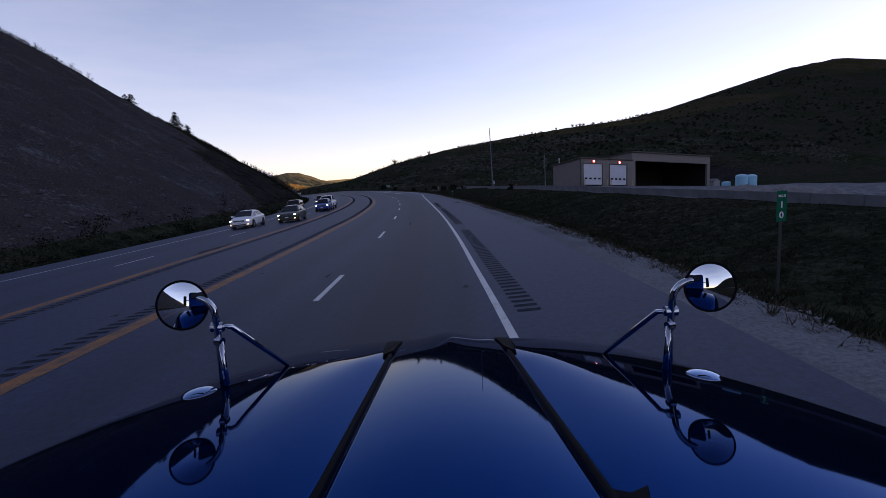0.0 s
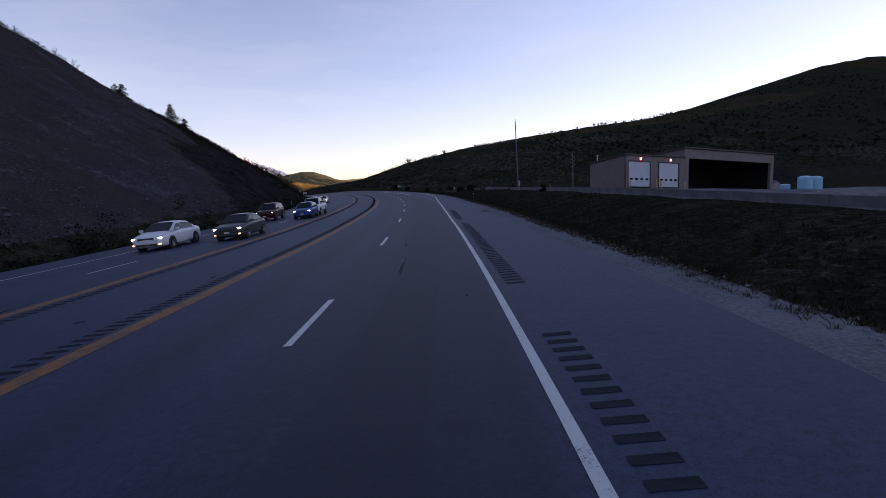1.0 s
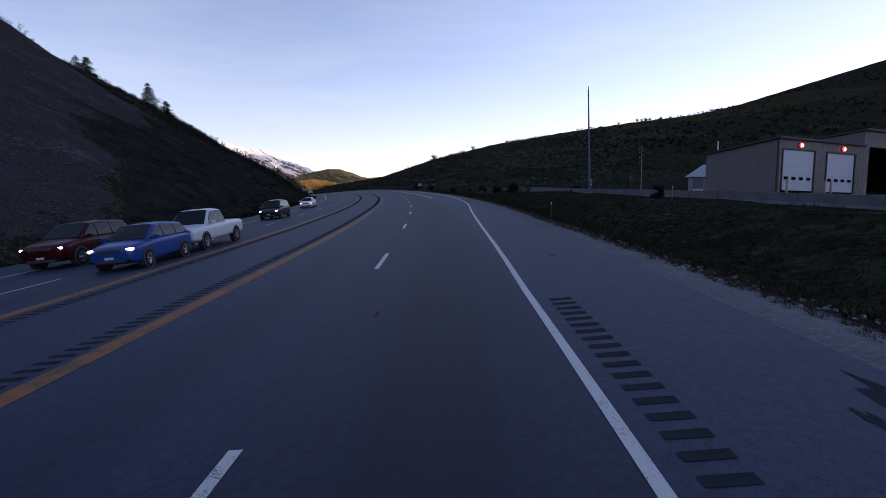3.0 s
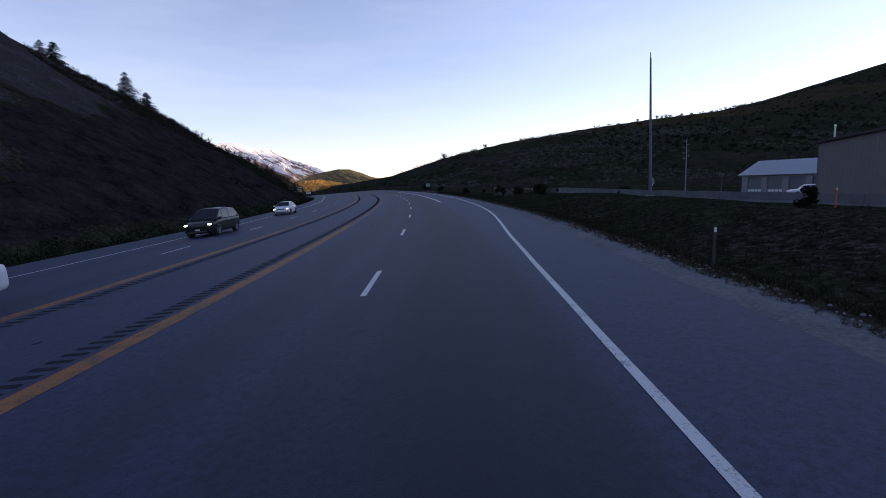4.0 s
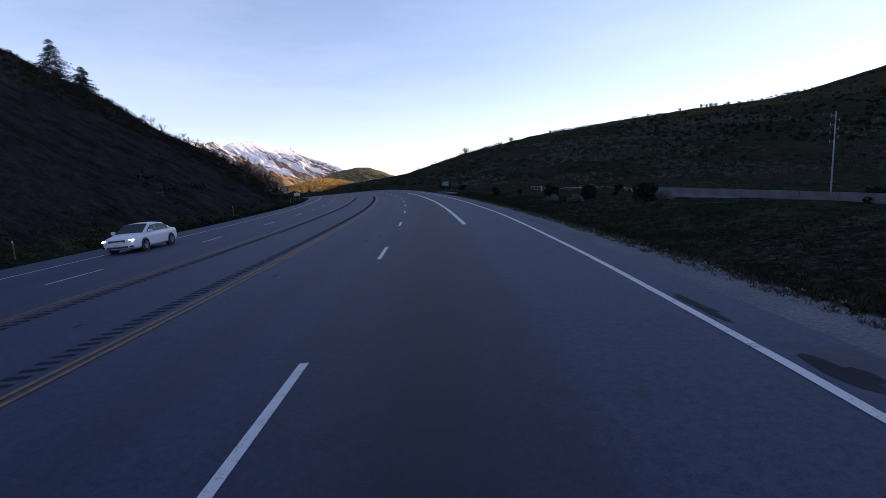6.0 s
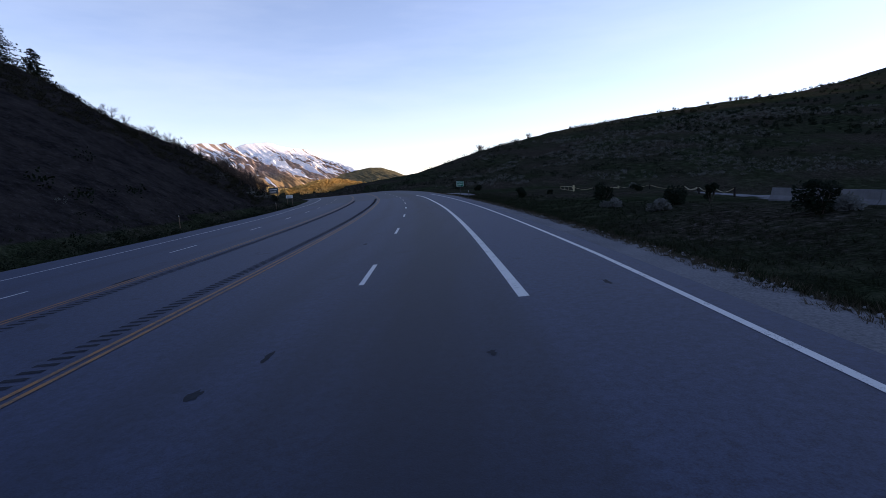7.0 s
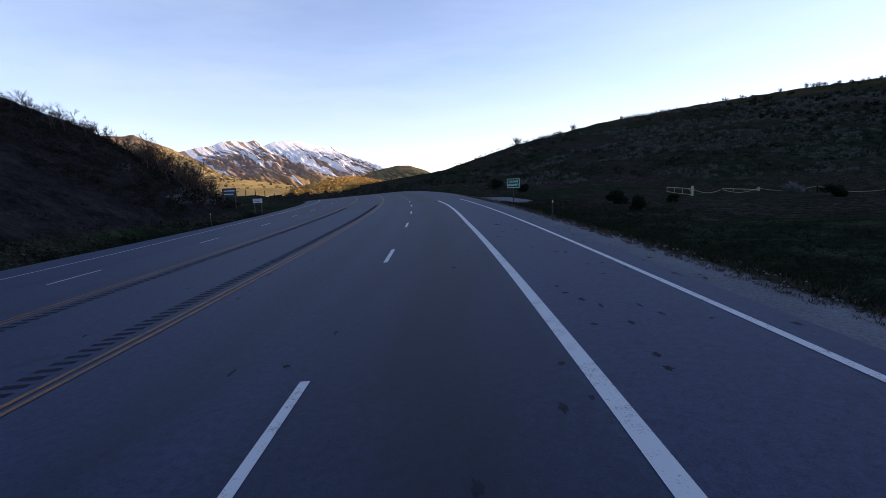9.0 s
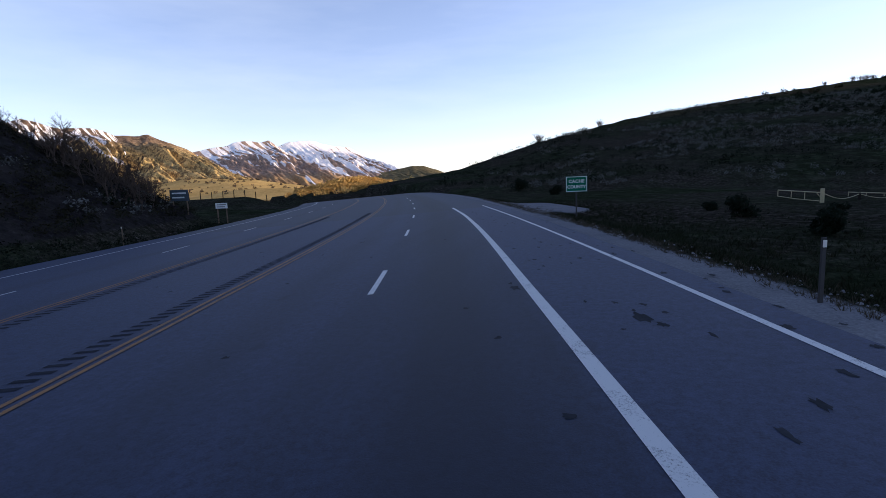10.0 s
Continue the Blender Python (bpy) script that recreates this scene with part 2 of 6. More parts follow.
def road_coords(x, y):
    """Nearest s and d for arrays of places."""
    s, d = np.empty_like(x), np.empty_like(x)
    P = LINE_P[::2]
    S = LINE_S[::2]
    for i in range(0, len(x), 4000):
        dx, dy = x[i:i + 4000, None] - P[None, :, 0], y[i:i + 4000, None] - P[None, :, 1]
        k = np.argmin(dx * dx + dy * dy, axis=1)
        r = np.arange(len(k))
        h = P[k, 2]
        d[i:i + 4000] = dx[r, k] * np.cos(h) + dy[r, k] * np.sin(h)
        s[i:i + 4000] = S[k] - dx[r, k] * np.sin(h) + dy[r, k] * np.cos(h)
    return s, d


def land(x, y):
    """Height of the ground and the masks of gravel, dirt and straw."""
    x, y = np.asarray(x, float), np.asarray(y, float)
    s, d = road_coords(x, y)
    gz = np.where(s < 265, 0, np.where(s < 365, -0.0005 * np.clip(s - 265, 0, 100) ** 2, -5 - 0.1 * (np.clip(s, 365, 460) - 365)))
    re = np.interp(s, RE_S, RE_D)
    bumps = 0.12 * fbm(x, y, 6, 3) + 0.05 * fbm(x, y, 1.6, 2, 5)
    # right of the road: gravel, ditch, then level ground
    ditch = np.interp(s, [0, 110, 150, 190], [-0.95, -0.85, -0.45, -0.3])
    o = d - re
    right = np.where(o < 1.2, BANK * d - 0.02 - 0.05 * np.clip(o, 0, 2), 0)
    k = smooth(o, 1.0, 4.5)
    k2 = smooth(o, 5.5, 13.5)
    level = np.interp(s, [125, 165], [0.42, -0.28]) - 0.054 * np.clip((x - 28.3) * 0.896 + (y - 99.5) * 0.444, 0, 66) * smooth(x, 8, 30) - 0.075 * np.clip(x - 24, 0, 60) * smooth(110 - y, 0, 35)
    right = np.where(o < 1.0, right, (BANK * d - 0.07) * (1 - k) + ditch * k)
    right = np.where(o > 5.5, ditch * (1 - k2) + level * k2, right) + bumps * smooth(o, 0.8, 3)
    # left of the road: narrow verge
    le = np.interp(s, LEFT_S, LEFT_D)
    e = le - d
    left = BANK * le - 0.03 - 0.25 * smooth(e, 0.2, 1.6) - 0.012 * np.clip(e, 0, 400) + bumps * smooth(e, 0.5, 2)
    z = np.where(d > re, right, np.where(d < le, left, BANK * d - 0.02 - 0.35 * smooth(np.minimum(re - d, d - le), 0.0, 1.2)))
    # level gravel turnout that leaves the road past the county sign
    turnout = smooth(s - 187 - 1.35 * np.clip(d - 8, 0, 20), -1.2, 1.2) * (1 - smooth(s, 203, 210)) * (1 - smooth(d, 12, 15)) * (d > re - 0.6)
    z = np.where(d > re, z + (BANK * re - 0.07 - 0.02 * (d - re) - z) * turnout, z)
    z = z + np.clip(gz, -30, 0)
    # cut slope on the left: rises to a spur that comes down to the road
    face = 0.665 * np.clip(e - 1.8, 0, 400)
    rough = 1.6 * fbm(x, y, 22, 4, 3) + 0.35 * fbm(x, y, 4, 3, 8)
    gull = 1.2 * fbm(x * 0.25 + y, y * 0.2, 9, 3, 2)
    wx, wy = -0.657, -0.754
    w = (x + 60) * wx + (y - 204) * wy
    north = (x + 60) * -0.754 + (y - 204) * 0.657
    crest = 0.57 * w + 0.0006 * np.clip(w, 0, 120) ** 2 - 0.55 * north - 1.0 * np.exp(-((w - 42) / 22) ** 2) - np.interp(w, [0, 10, 30, 50, 70, 100], [0.6, 1.0, 1.4, 1.9, 2.4, 2.2])
    cut = np.minimum(face, np.minimum(crest, 62 + 0.1 * w))
    cut = np.where(cut > 0.3, cut + (rough + gull) * smooth(cut, 0.5, 9), cut)
    on_cut = cut > z
    z = np.maximum(z, np.where(d < le - 1, cut - 1.25, -99))
    # hill on the right, up to its long ridge
    u = (x + 63) * 0.821 + (y - 351) * 0.570
    ee = (x + 63) * 0.570 - (y - 351) * 0.821
    zr = np.interp(u, [-70, 0, 37, 85, 150, 225, 315, 420, 557, 730, 917, 1190, 1500], [-2, 7.5, 18, 28.2, 38, 48, 58.5, 77, 104, 148, 180, 200, 190])
    E = np.interp(u, [-70, 0, 100, 300, 700, 1200], [90, 135, 200, 300, 480, 700])
    f = np.clip(1 - ee / E, 0, 1)
    front = zr * (0.75 * f + 0.25 * f * f * (3 - 2 * f))
    front = front - 5.0 * (1 - smooth(f, 0.0, 0.30))
    back = zr - 0.16 * np.clip(-ee, 0, 900)
    hill = np.where(ee > 0, front, back) + (0.9 * fbm(x, y, 30, 4, 6) + 0.25 * fbm(x, y, 5, 3, 1)) * smooth(front, 1, 10) * np.where(ee > 0, smooth(ee, 0, 25) * 0.8 + 0.2, 0.2)
    z = np.maximum(z, np.where(d > 12, hill, -99))
    # unseen mountain added to the east to shade the road, and low hills behind
    m = 560 * np.exp(-(((x - 1000) / 330) ** 2 + ((y - 560) / 400) ** 2)) * smooth(x - 0.95 * y, 40, 150) * (1 - smooth(y - 0.51 * x, 362, 396))
    top = np.interp(x, [-160, 60, 200, 420, 600], [24, 20, 14, 30, 40])
    m = np.maximum(m, top * np.exp(-((y + 75) / 52) ** 2) * smooth(d, 26, 60))
    m = np.where(d > 26, m * smooth(d, 26, 70), 0)
    z = np.where(m > 2, np.maximum(z, m), z)
    # knoll past the bend, lit by the sun, and the golden slopes beyond
    kn = 5.9 * np.exp(-(((x + 112) / 21) ** 2 + ((y - 362) / 26) ** 2))
    z = np.where(kn > 0.4, np.maximum(z, kn - 1), z)
    gold = 19 * np.exp(-(((x + 345) / 120) ** 2 + ((y - 560) / 95) ** 2)) + 7 * np.exp(-(((x + 215) / 60) ** 2 + ((y - 450) / 36) ** 2)) + 20 * np.exp(-(((x + 560) / 150) ** 2 + ((y - 640) / 120) ** 2))
    gold = gold + 3.6 * fbm(x, y, 46, 4, 4) * smooth(gold, 2, 12)
    z = np.maximum(z, np.where(gold > 1, gold - 6, -99))
    # low bank that carries the field fence
    bu = np.clip(((x + 118) * 36 + (y - 237) * 22) / (36 ** 2 + 22 ** 2), 0, 1.5)
    bank = np.hypot(x + 118 - 36 * bu, y - 237 - 22 * bu)
    z = np.where((bank < 26) & (e > 4), z + (0.55 + 0.7 * bu - z) * np.exp(-(bank / 9) ** 2) * smooth(e, 4, 14) * (z < 0.6 + 0.7 * bu), z)
    far = smooth(np.hypot(x, y - 150), 500, 1200)
    gravel = (1 - smooth(s, 285, 300)) * ((d > re - 1) & (o < 1.3)) * 1.0 * (1 - smooth(o, 1.0, 1.5)) + (1 - smooth(s, 285, 300)) * ((d < le + 1) & (e < 1.5)) * (1 - smooth(e, 0.8, 1.5))
    yard = ((x > np.interp(y, [0, 22, 61, 85, 111, 149], [20, 18.5, 17, 16.5, 12.4, 7.8])) & (y < 150) & (y > 15) & (x < 110) & (z < 2.2)) * 1.0
    gravel = np.maximum(gravel, yard * 0.62)
    lane = x - np.interp(y, [148, 154, 162, 170, 178, 190, 200], [8.0, 9.0, 10, 11.1, 11.9, 17.4, 17.8])
    gravel = np.maximum(gravel, smooth(lane, 0.4, 1.0) * (1 - smooth(lane, 4.5, 7)) * smooth(y, 146, 149) * (1 - smooth(y, 192, 204)) * 0.8)
    gravel = np.maximum(gravel, turnout)
    bare = ((x + 24) * 0.844 + (y - 73) * 0.537) + 9 * fbm(x, y, 16, 4, 12)
    mask = 1 - 2.0 * smooth(bare, -13, 9)
    dirt = np.sign(mask) * np.abs(mask) ** 0.3 * ((on_cut & (cut > 1.2)) | (((x - 148) / 20) ** 2 + ((y - 268) / 20) ** 2 < 1)) * 1.0 * (1 - smooth(north, -40, -12) * 0.3)
    # straw starts along the shadow's edge: the sunlit look is partly in the colour
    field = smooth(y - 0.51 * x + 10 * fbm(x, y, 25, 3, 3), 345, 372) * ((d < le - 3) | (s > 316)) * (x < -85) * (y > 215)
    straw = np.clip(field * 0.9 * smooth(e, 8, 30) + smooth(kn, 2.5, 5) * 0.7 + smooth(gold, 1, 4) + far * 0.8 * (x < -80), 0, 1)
    return z, np.clip(gravel, 0, 1), np.clip(dirt, -1, 1), straw


def spaced(lo, hi, near_lo, near_hi, step, grow):
    out = list(np.arange(near_lo, near_hi, step))
    g, v = step, near_hi
    while v < hi:
        out.append(v)
        g *= grow
        v += g
    out.append(hi)
    g, v = step, near_lo
    while v > lo:
        g *= grow
        v -= g
        out.insert(0, v)
    return np.array(out)


def grid_mesh(name, X, Y, Z, mat, masks=(), smooth_shade=True):
    r, c = X.shape
    verts = np.stack([X.ravel(), Y.ravel(), Z.ravel()], -1)
    i = np.arange(r * c).reshape(r, c)
    faces = np.stack([i[:-1, :-1], i[:-1, 1:], i[1:, 1:], i[1:, :-1]], -1).reshape(-1, 4)
    me = bpy.data.meshes.new(name)
    me.from_pydata(verts.tolist(), [], faces.tolist())
    for key, val in masks:
        a = me.attributes.new(key, "FLOAT", "POINT")
        a.data.foreach_set("value", val.ravel().astype(np.float32))
    me.polygons.foreach_set("use_smooth", np.full(len(faces), smooth_shade))
    me.materials.append(mat)
    me.update()
    return new(name, me)


gx = spaced(-2600, 2600, -62, 34, 0.8, 1.035)
gy = spaced(-1200, 3600, -20, 235, 1.25, 1.035)
GX, GY = np.meshgrid(gx, gy)
fade = 1 - smooth(np.abs(GX), 150, 700)
GX = GX + np.interp(GY, LINE_P[:330, 1], LINE_P[:330, 0]) * fade
flat = land(GX.ravel(), GY.ravel())
GZ, G1, G2, G3 = (a.reshape(GX.shape) for a in flat)
ground = tagged(grid_mesh("ground", GX, GY, GZ, M_GROUND, (("gravel", G1), ("dirt", G2), ("straw", G3))),
                "grassy verge, gravel edge, bare cut slope and shaded hills", "ground", kind="structure")


def ground_z(x, y):
    return float(land(np.array([x]), np.array([y]))[0][0])


# ---- road ----
def strip(name, s0, s1, left, right, up, mat, step=2.0, thick=0.0, across=1):
    """A sheet that follows the road between two offsets."""
    count = max(2, int(math.ceil((s1 - s0) / step)) + 1)
    bm = bmesh.new()
    rows = []
    for k in range(count):
        s = s0 + (s1 - s0) * k / (count - 1)
        a = left(s) if callable(left) else left
        b = right(s) if callable(right) else right
        rows.append([bm.verts.new(on_road(s, a + (b - a) * j / across, up)) for j in range(across + 1)])
    for r0, r1 in zip(rows, rows[1:]):
        for j in range(across):
            bm.faces.new((r0[j], r0[j + 1], r1[j + 1], r1[j]))
    if thick:
        res = bmesh.ops.extrude_face_region(bm, geom=bm.faces[:])
        bmesh.ops.translate(bm, vec=(0, 0, -thick), verts=[v for v in res["geom"] if isinstance(v, bmesh.types.BMVert)])
        bmesh.ops.recalc_face_normals(bm, faces=bm.faces[:])
    me = bpy.data.meshes.new(name)
    bm.to_mesh(me)
    bm.free()
    me.materials.append(mat)
    if across > 8:
        co = np.empty(len(me.vertices) * 3)
        me.vertices.foreach_get("co", co)
        co = co.reshape(-1, 3)
        d = road_coords(co[:, 0].copy(), co[:, 1].copy())[1]
        wear = sum(a * np.exp(-((d - c) / w) ** 2) for a, c, w in ((1.15, 1.7, 1.25), (0.55, -1.75, 0.7), (0.5, -9.5, 0.6), (0.5, -13.2, 0.6), (0.45, -0.1, 0.5), (0.45, 3.0, 0.3)))
        me.attributes.new("wear", "FLOAT", "POINT").data.foreach_set("value", wear.astype(np.float32))
    return new(name, me)


NEW_FROM = 198.0
tagged(strip("road_1", -70, NEW_FROM, left_edge, right_edge, 0.0, M_ASPHALT, 2, 0.3, 72), "worn grey asphalt highway with tyre-darkened lanes", "road", kind="structure")
tagged(strip("road_2", NEW_FROM, 312, left_edge, right_edge, 0.0, M_ASPHALT_NEW, 2, 0.3, 72), "darker newer asphalt past the pavement joint", "road", kind="structure")


def marking(name, s0, s1, d, width, mat, label, group, step=2.0):
    f = d if callable(d) else (lambda s: d)
    ob = strip(name, s0, s1, lambda s: f(s) - width / 2, lambda s: f(s) + width / 2, 0.006, mat, step)
    return tagged(ob, label, "road marking", group, "structure")


YR = lambda s: float(np.interp(s, [0, 15, 30, 40, 75, 92, 120, 145, 170, 200], [-3.38, -3.62, -3.68, -3.54, -3.6, -3.8, -3.88, -3.82, -3.92, -3.8]))
YL = lambda s: float(np.interp(s, [0, 20, 45, 75, 97, 121, 147, 175], [-8.2, -8.5, -8.05, -8.1, -8.2, -8.4, -8.55, -8.85]))
LD = lambda s: float(np.interp(s, [20, 47, 85, 105, 124, 148, 161, 185, 205], [-11.8, -11.0, -11.2, -11.5, -11.7, -11.8, -12.3, -12.8, -13.1]))
LE = lambda s: float(np.interp(s, [20, 50, 80, 100, 115, 145, 170, 190, 300], [-15.5, -14.6, -14.5, -15.0, -15.55, -16.15, -16.45, -17.3, -17.5]))
marking("right_edge_line", -60, 200.5, right_line, 0.125, M_WHITE_LINE, "solid white edge line, slightly worn", "edge lines")
marking("left_edge_line", -60, 308, LE, 0.12, M_WHITE_LINE, "thin worn white edge line", "edge lines")
for line in (YR, YL):
    marking("yellow_line", -60, 93, line, 0.40, M_OLD_YELLOW, "wide faded orange-yellow median line", "median lines")
    for off in (-0.11, 0.11):
        marking("thin_yellow_line", 84, 308, lambda s, f=line, o=off: f(s) + o + 0.03, 0.10, M_YELLOW_LINE, "one of a pair of thin yellow median lines", "median lines").location.z += 0.004
marking("added_lane_line", 117.2, 201.0, lambda s: float(np.interp(s, [115, 126, 152, 168, 180, 190, 201], [3.45, 3.43, 3.39, 3.32, 3.42, 3.46, 3.3])), 0.21, M_WHITE_LINE, "broad white line of the added lane", "lane lines")
for k in range(-4, 20):
    marking("lane_dash", 10.3 + 12.17 * k, 10.3 + 12.17 * k + 3.0, -0.04, 0.13, M_WHITE_LINE, "white lane dash with worn ends", "lane dashes", 1.0)
for k in range(-5, 20):
    marking("lane_dash", 34.3 + 12.42 * (k - 2), 34.3 + 12.42 * (k - 2) + 3.1, LD, 0.11, M_WHITE_LINE, "white lane dash with worn ends", "lane dashes", 1.0)


# ---- far mountains ----
def massif(name, a, b, profile, depth, mat, label, seed, gully=0.35, snow_at=0.45, band=15, low_at=0.30, fall=2.2, snow_to=None, lead=0.36):
    """A mountain whose crest runs from a to b with the given heights; ridges and gullies run down its face."""
    ax, ay = a
    bx, by = b
    L = math.hypot(bx - ax, by - ay)
    tx, ty = (bx - ax) / L, (by - ay) / L
    nx, ny = ty, -tx
    us, ws = np.linspace(min(p[0] for p in profile), 1.12, 420), np.concatenate([np.linspace(-0.5, 0, 12, endpoint=False), np.linspace(0, 1, 150)])
    U, W = np.meshgrid(us, ws)
    pu, pz = zip(*profile)
    top = max(pz)
    crest = np.interp(U, pu, pz) + 0.018 * top * fbm(U * L, U * 0, L / 16, 3, seed + 11)
    wp = np.clip(W, 0, 1)
    warp = 0.5 * fbm(U * L, W * depth, L / 5, 3, seed + 1)
    slant = U * L + 14 * warp - lead * W * depth
    r1 = 1 - 2 * np.abs(fbm(slant, W * depth * 0.22, L / 7, 3, seed))
    r2 = 1 - 2 * np.abs(fbm(slant, W * depth * 0.3, L / 20, 3, seed + 3))
    r3 = 1 - 2 * np.abs(fbm(slant, W * depth * 0.25, L / 46, 2, seed + 23))
    ridge = 0.22 * r1 + 0.38 * r2 + 0.40 * r3
    down = np.where(W >= 0, 1 - wp ** 0.8, 1 + W * 0.9)
    Z = crest * (down + gully * smooth(W, 0.0, 0.45) * (1 - wp) ** 0.6 * (ridge - 0.35)) + top * 0.012 * fbm(U * L, W * depth, 24, 3, seed + 7)
    Z = Z - 12 * smooth(W, 0.8, 1.0)
    # snow lies in chutes that run down the face, with bare ribs between them
    chute = fbm(slant + 0.04 * W * depth * warp, W * depth * 0.05, band, 4, seed + 5)
    rib = fbm(slant + 5 * warp, W * depth * 0.12, band * 0.45, 3, seed + 21)
    snow = (Z / np.maximum(crest, 1) - snow_at) * fall + 3.4 * chute + 1.8 * rib - 0.3 * (ridge - 0.3) + 0.35 * fbm(U * L, W * depth, 60, 4, seed + 9) - 0.35 * (1 - smooth(W, 0.0, 0.05))
    if snow_to is not None:
        snow = snow - 3.0 * smooth(U, snow_to - 0.06, snow_to + 0.06)
    X = ax + tx * U * L + nx * W * depth
    Y = ay + ty * U * L + ny * W * depth
    ob = grid_mesh(name, X, Y, Z, mat, (("snow", smooth(snow, -0.3, 0.34)), ("low", smooth(Z / top, low_at + 0.12, low_at - 0.12))))
    return tagged(ob, label, "mountain", kind="structure")


M_PEAK = mountain_material("rocky_peak")
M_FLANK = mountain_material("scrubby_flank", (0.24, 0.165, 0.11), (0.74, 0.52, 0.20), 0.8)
massif("mountain_1", (-915, 1568), (-684, 1937), [(-0.4, 100), (-0.12, 130), (0.0, 141), (0.115, 156), (0.255, 160), (0.374, 150), (0.45, 145), (0.605, 139), (0.71, 114), (0.82, 90), (1.03, 62), (1.12, 45)], 430, M_PEAK,
       "distant snow-streaked mountain in low sunlight", 1.0, 0.20, 0.26, 11, 0.10, 2.2, None, 0.02)
massif("mountain_2", (-917, 1066), (-650, 1470), [(-0.12, 76), (0.1, 88), (0.2, 99), (0.26, 107), (0.334, 113), (0.39, 122), (0.464, 125), (0.51, 122), (0.553, 127), (0.6, 113), (0.66, 96), (0.72, 77), (0.786, 58), (0.853, 38), (1.0, 22), (1.12, 10)], 360, M_PEAK,
       "nearer snow-capped mountain with brown lower slopes", 2.0, 0.30, 0.82, 8, 0.26, 3.0, None, 0.06)
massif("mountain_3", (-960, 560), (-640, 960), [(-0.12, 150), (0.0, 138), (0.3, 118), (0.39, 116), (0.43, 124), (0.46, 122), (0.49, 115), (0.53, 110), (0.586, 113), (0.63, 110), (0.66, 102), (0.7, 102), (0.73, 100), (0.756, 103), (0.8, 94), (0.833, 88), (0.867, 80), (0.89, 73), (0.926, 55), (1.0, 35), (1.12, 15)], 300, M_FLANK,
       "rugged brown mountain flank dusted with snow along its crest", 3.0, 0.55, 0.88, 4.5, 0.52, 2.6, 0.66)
massif("far_hill", (-640, 1480), (-330, 1660), [(-0.12, 12), (0.0, 24), (0.144, 34.6), (0.284, 41), (0.38, 48), (0.523, 56.5), (0.62, 55.5), (0.716, 44.5), (0.814, 31.6), (1.0, 16), (1.12, 8)], 200, M_FAR_HILL,
       "rounded far hill with its crest in warm sun", 4.0, 0.12, 9.0)


# ---- rumble strips and patches on the road ----
ROAD = bpy.data.objects["road_1"]


def groove_mesh(width, length):
    """A shallow milled groove: a sunken dark dish with a thin lip."""
    bm = bmesh.new()
    a = [bm.verts.new((x * width / 2, y * length / 2, 0.0)) for x, y in ((-1, -1), (1, -1), (1, 1), (-1, 1))]
    b = [bm.verts.new((x * width * 0.42, y * length * 0.3, -0.0025)) for x, y in ((-1, -1), (1, -1), (1, 1), (-1, 1))]
    bm.faces.new(b)
    for k in range(4):
        bm.faces.new((a[k], a[(k + 1) % 4], b[(k + 1) % 4], b[k]))
    me = bpy.data.meshes.new("rumble_groove")
    bm.to_mesh(me)
    bm.free()
    me.materials.append(M_RUMBLE)
    return me


GROOVE = groove_mesh(0.40, 0.135)


def rumble_places():
    out = []
    s = -8.0
    while s < 205:
        out.append((s, YR(s) - 0.55))
        out.append((s, YL(s) + 0.62))
        s += 0.31
    for s0, s1 in ((8.0, 22.2), (25.5, 41.4), (44.6, 54.5)):
        s = s0
        while s < s1:
            out.append((s, right_line(s) + 0.48 + 0.0 * s))
            s += 0.31
    return out


near_grooves, far_grooves = [], []
for s, d in rumble_places():
    (near_grooves if d > 0 and s < 56 or (-5 < d < 0 and 4 < s < 46) else far_grooves).append((s, d))
for s, d in near_grooves[:300]:
    ob = new("rumble_groove", GROOVE)
    p, h = on_road(s, d, 0.0055), heading(s)
    ob.matrix_world = Matrix.Translation(p) @ pose(0, 0, 0, 0, 0, math.degrees(h)) @ pose(0, 0, 0, 0, -math.degrees(math.atan(BANK)), 0)
    ob.parent = ROAD
vs, fs = [], []
for s, d in far_grooves + near_grooves[300:]:
    n = len(vs)
    for a, b in ((-1, -1), (1, -1), (1, 1), (-1, 1)):
        vs.append(tuple(on_road(s + b * 0.068, d + a * 0.2, 0.0055)))
    for a, b in ((-1, -1), (1, -1), (1, 1), (-1, 1)):
        vs.append(tuple(on_road(s + b * 0.05, d + a * 0.17, 0.003)))
    fs += [(n + 4, n + 5, n + 6, n + 7)] + [(n + k, n + (k + 1) % 4, n + 4 + (k + 1) % 4, n + 4 + k) for k in range(4)]
me = bpy.data.meshes.new("rumble_strip")
me.from_pydata(vs, [], fs)
me.materials.append(M_RUMBLE)
tagged(new("rumble_strip", me), "rows of milled rumble grooves beside the median lines", "rumble strip", kind="stuff")

rp = random.Random(31)
vs, fs = [], []


def patch(s, d, a, b):
    n, k = len(vs), 15
    for j in range(k):
        r = rp.uniform(0.45, 1.2)
        vs.append(tuple(on_road(s + math.sin(j * math.tau / k) * a * r, d + math.cos(j * math.tau / k) * b * r, 0.0035)))
    fs.append(tuple(range(n, n + k)))


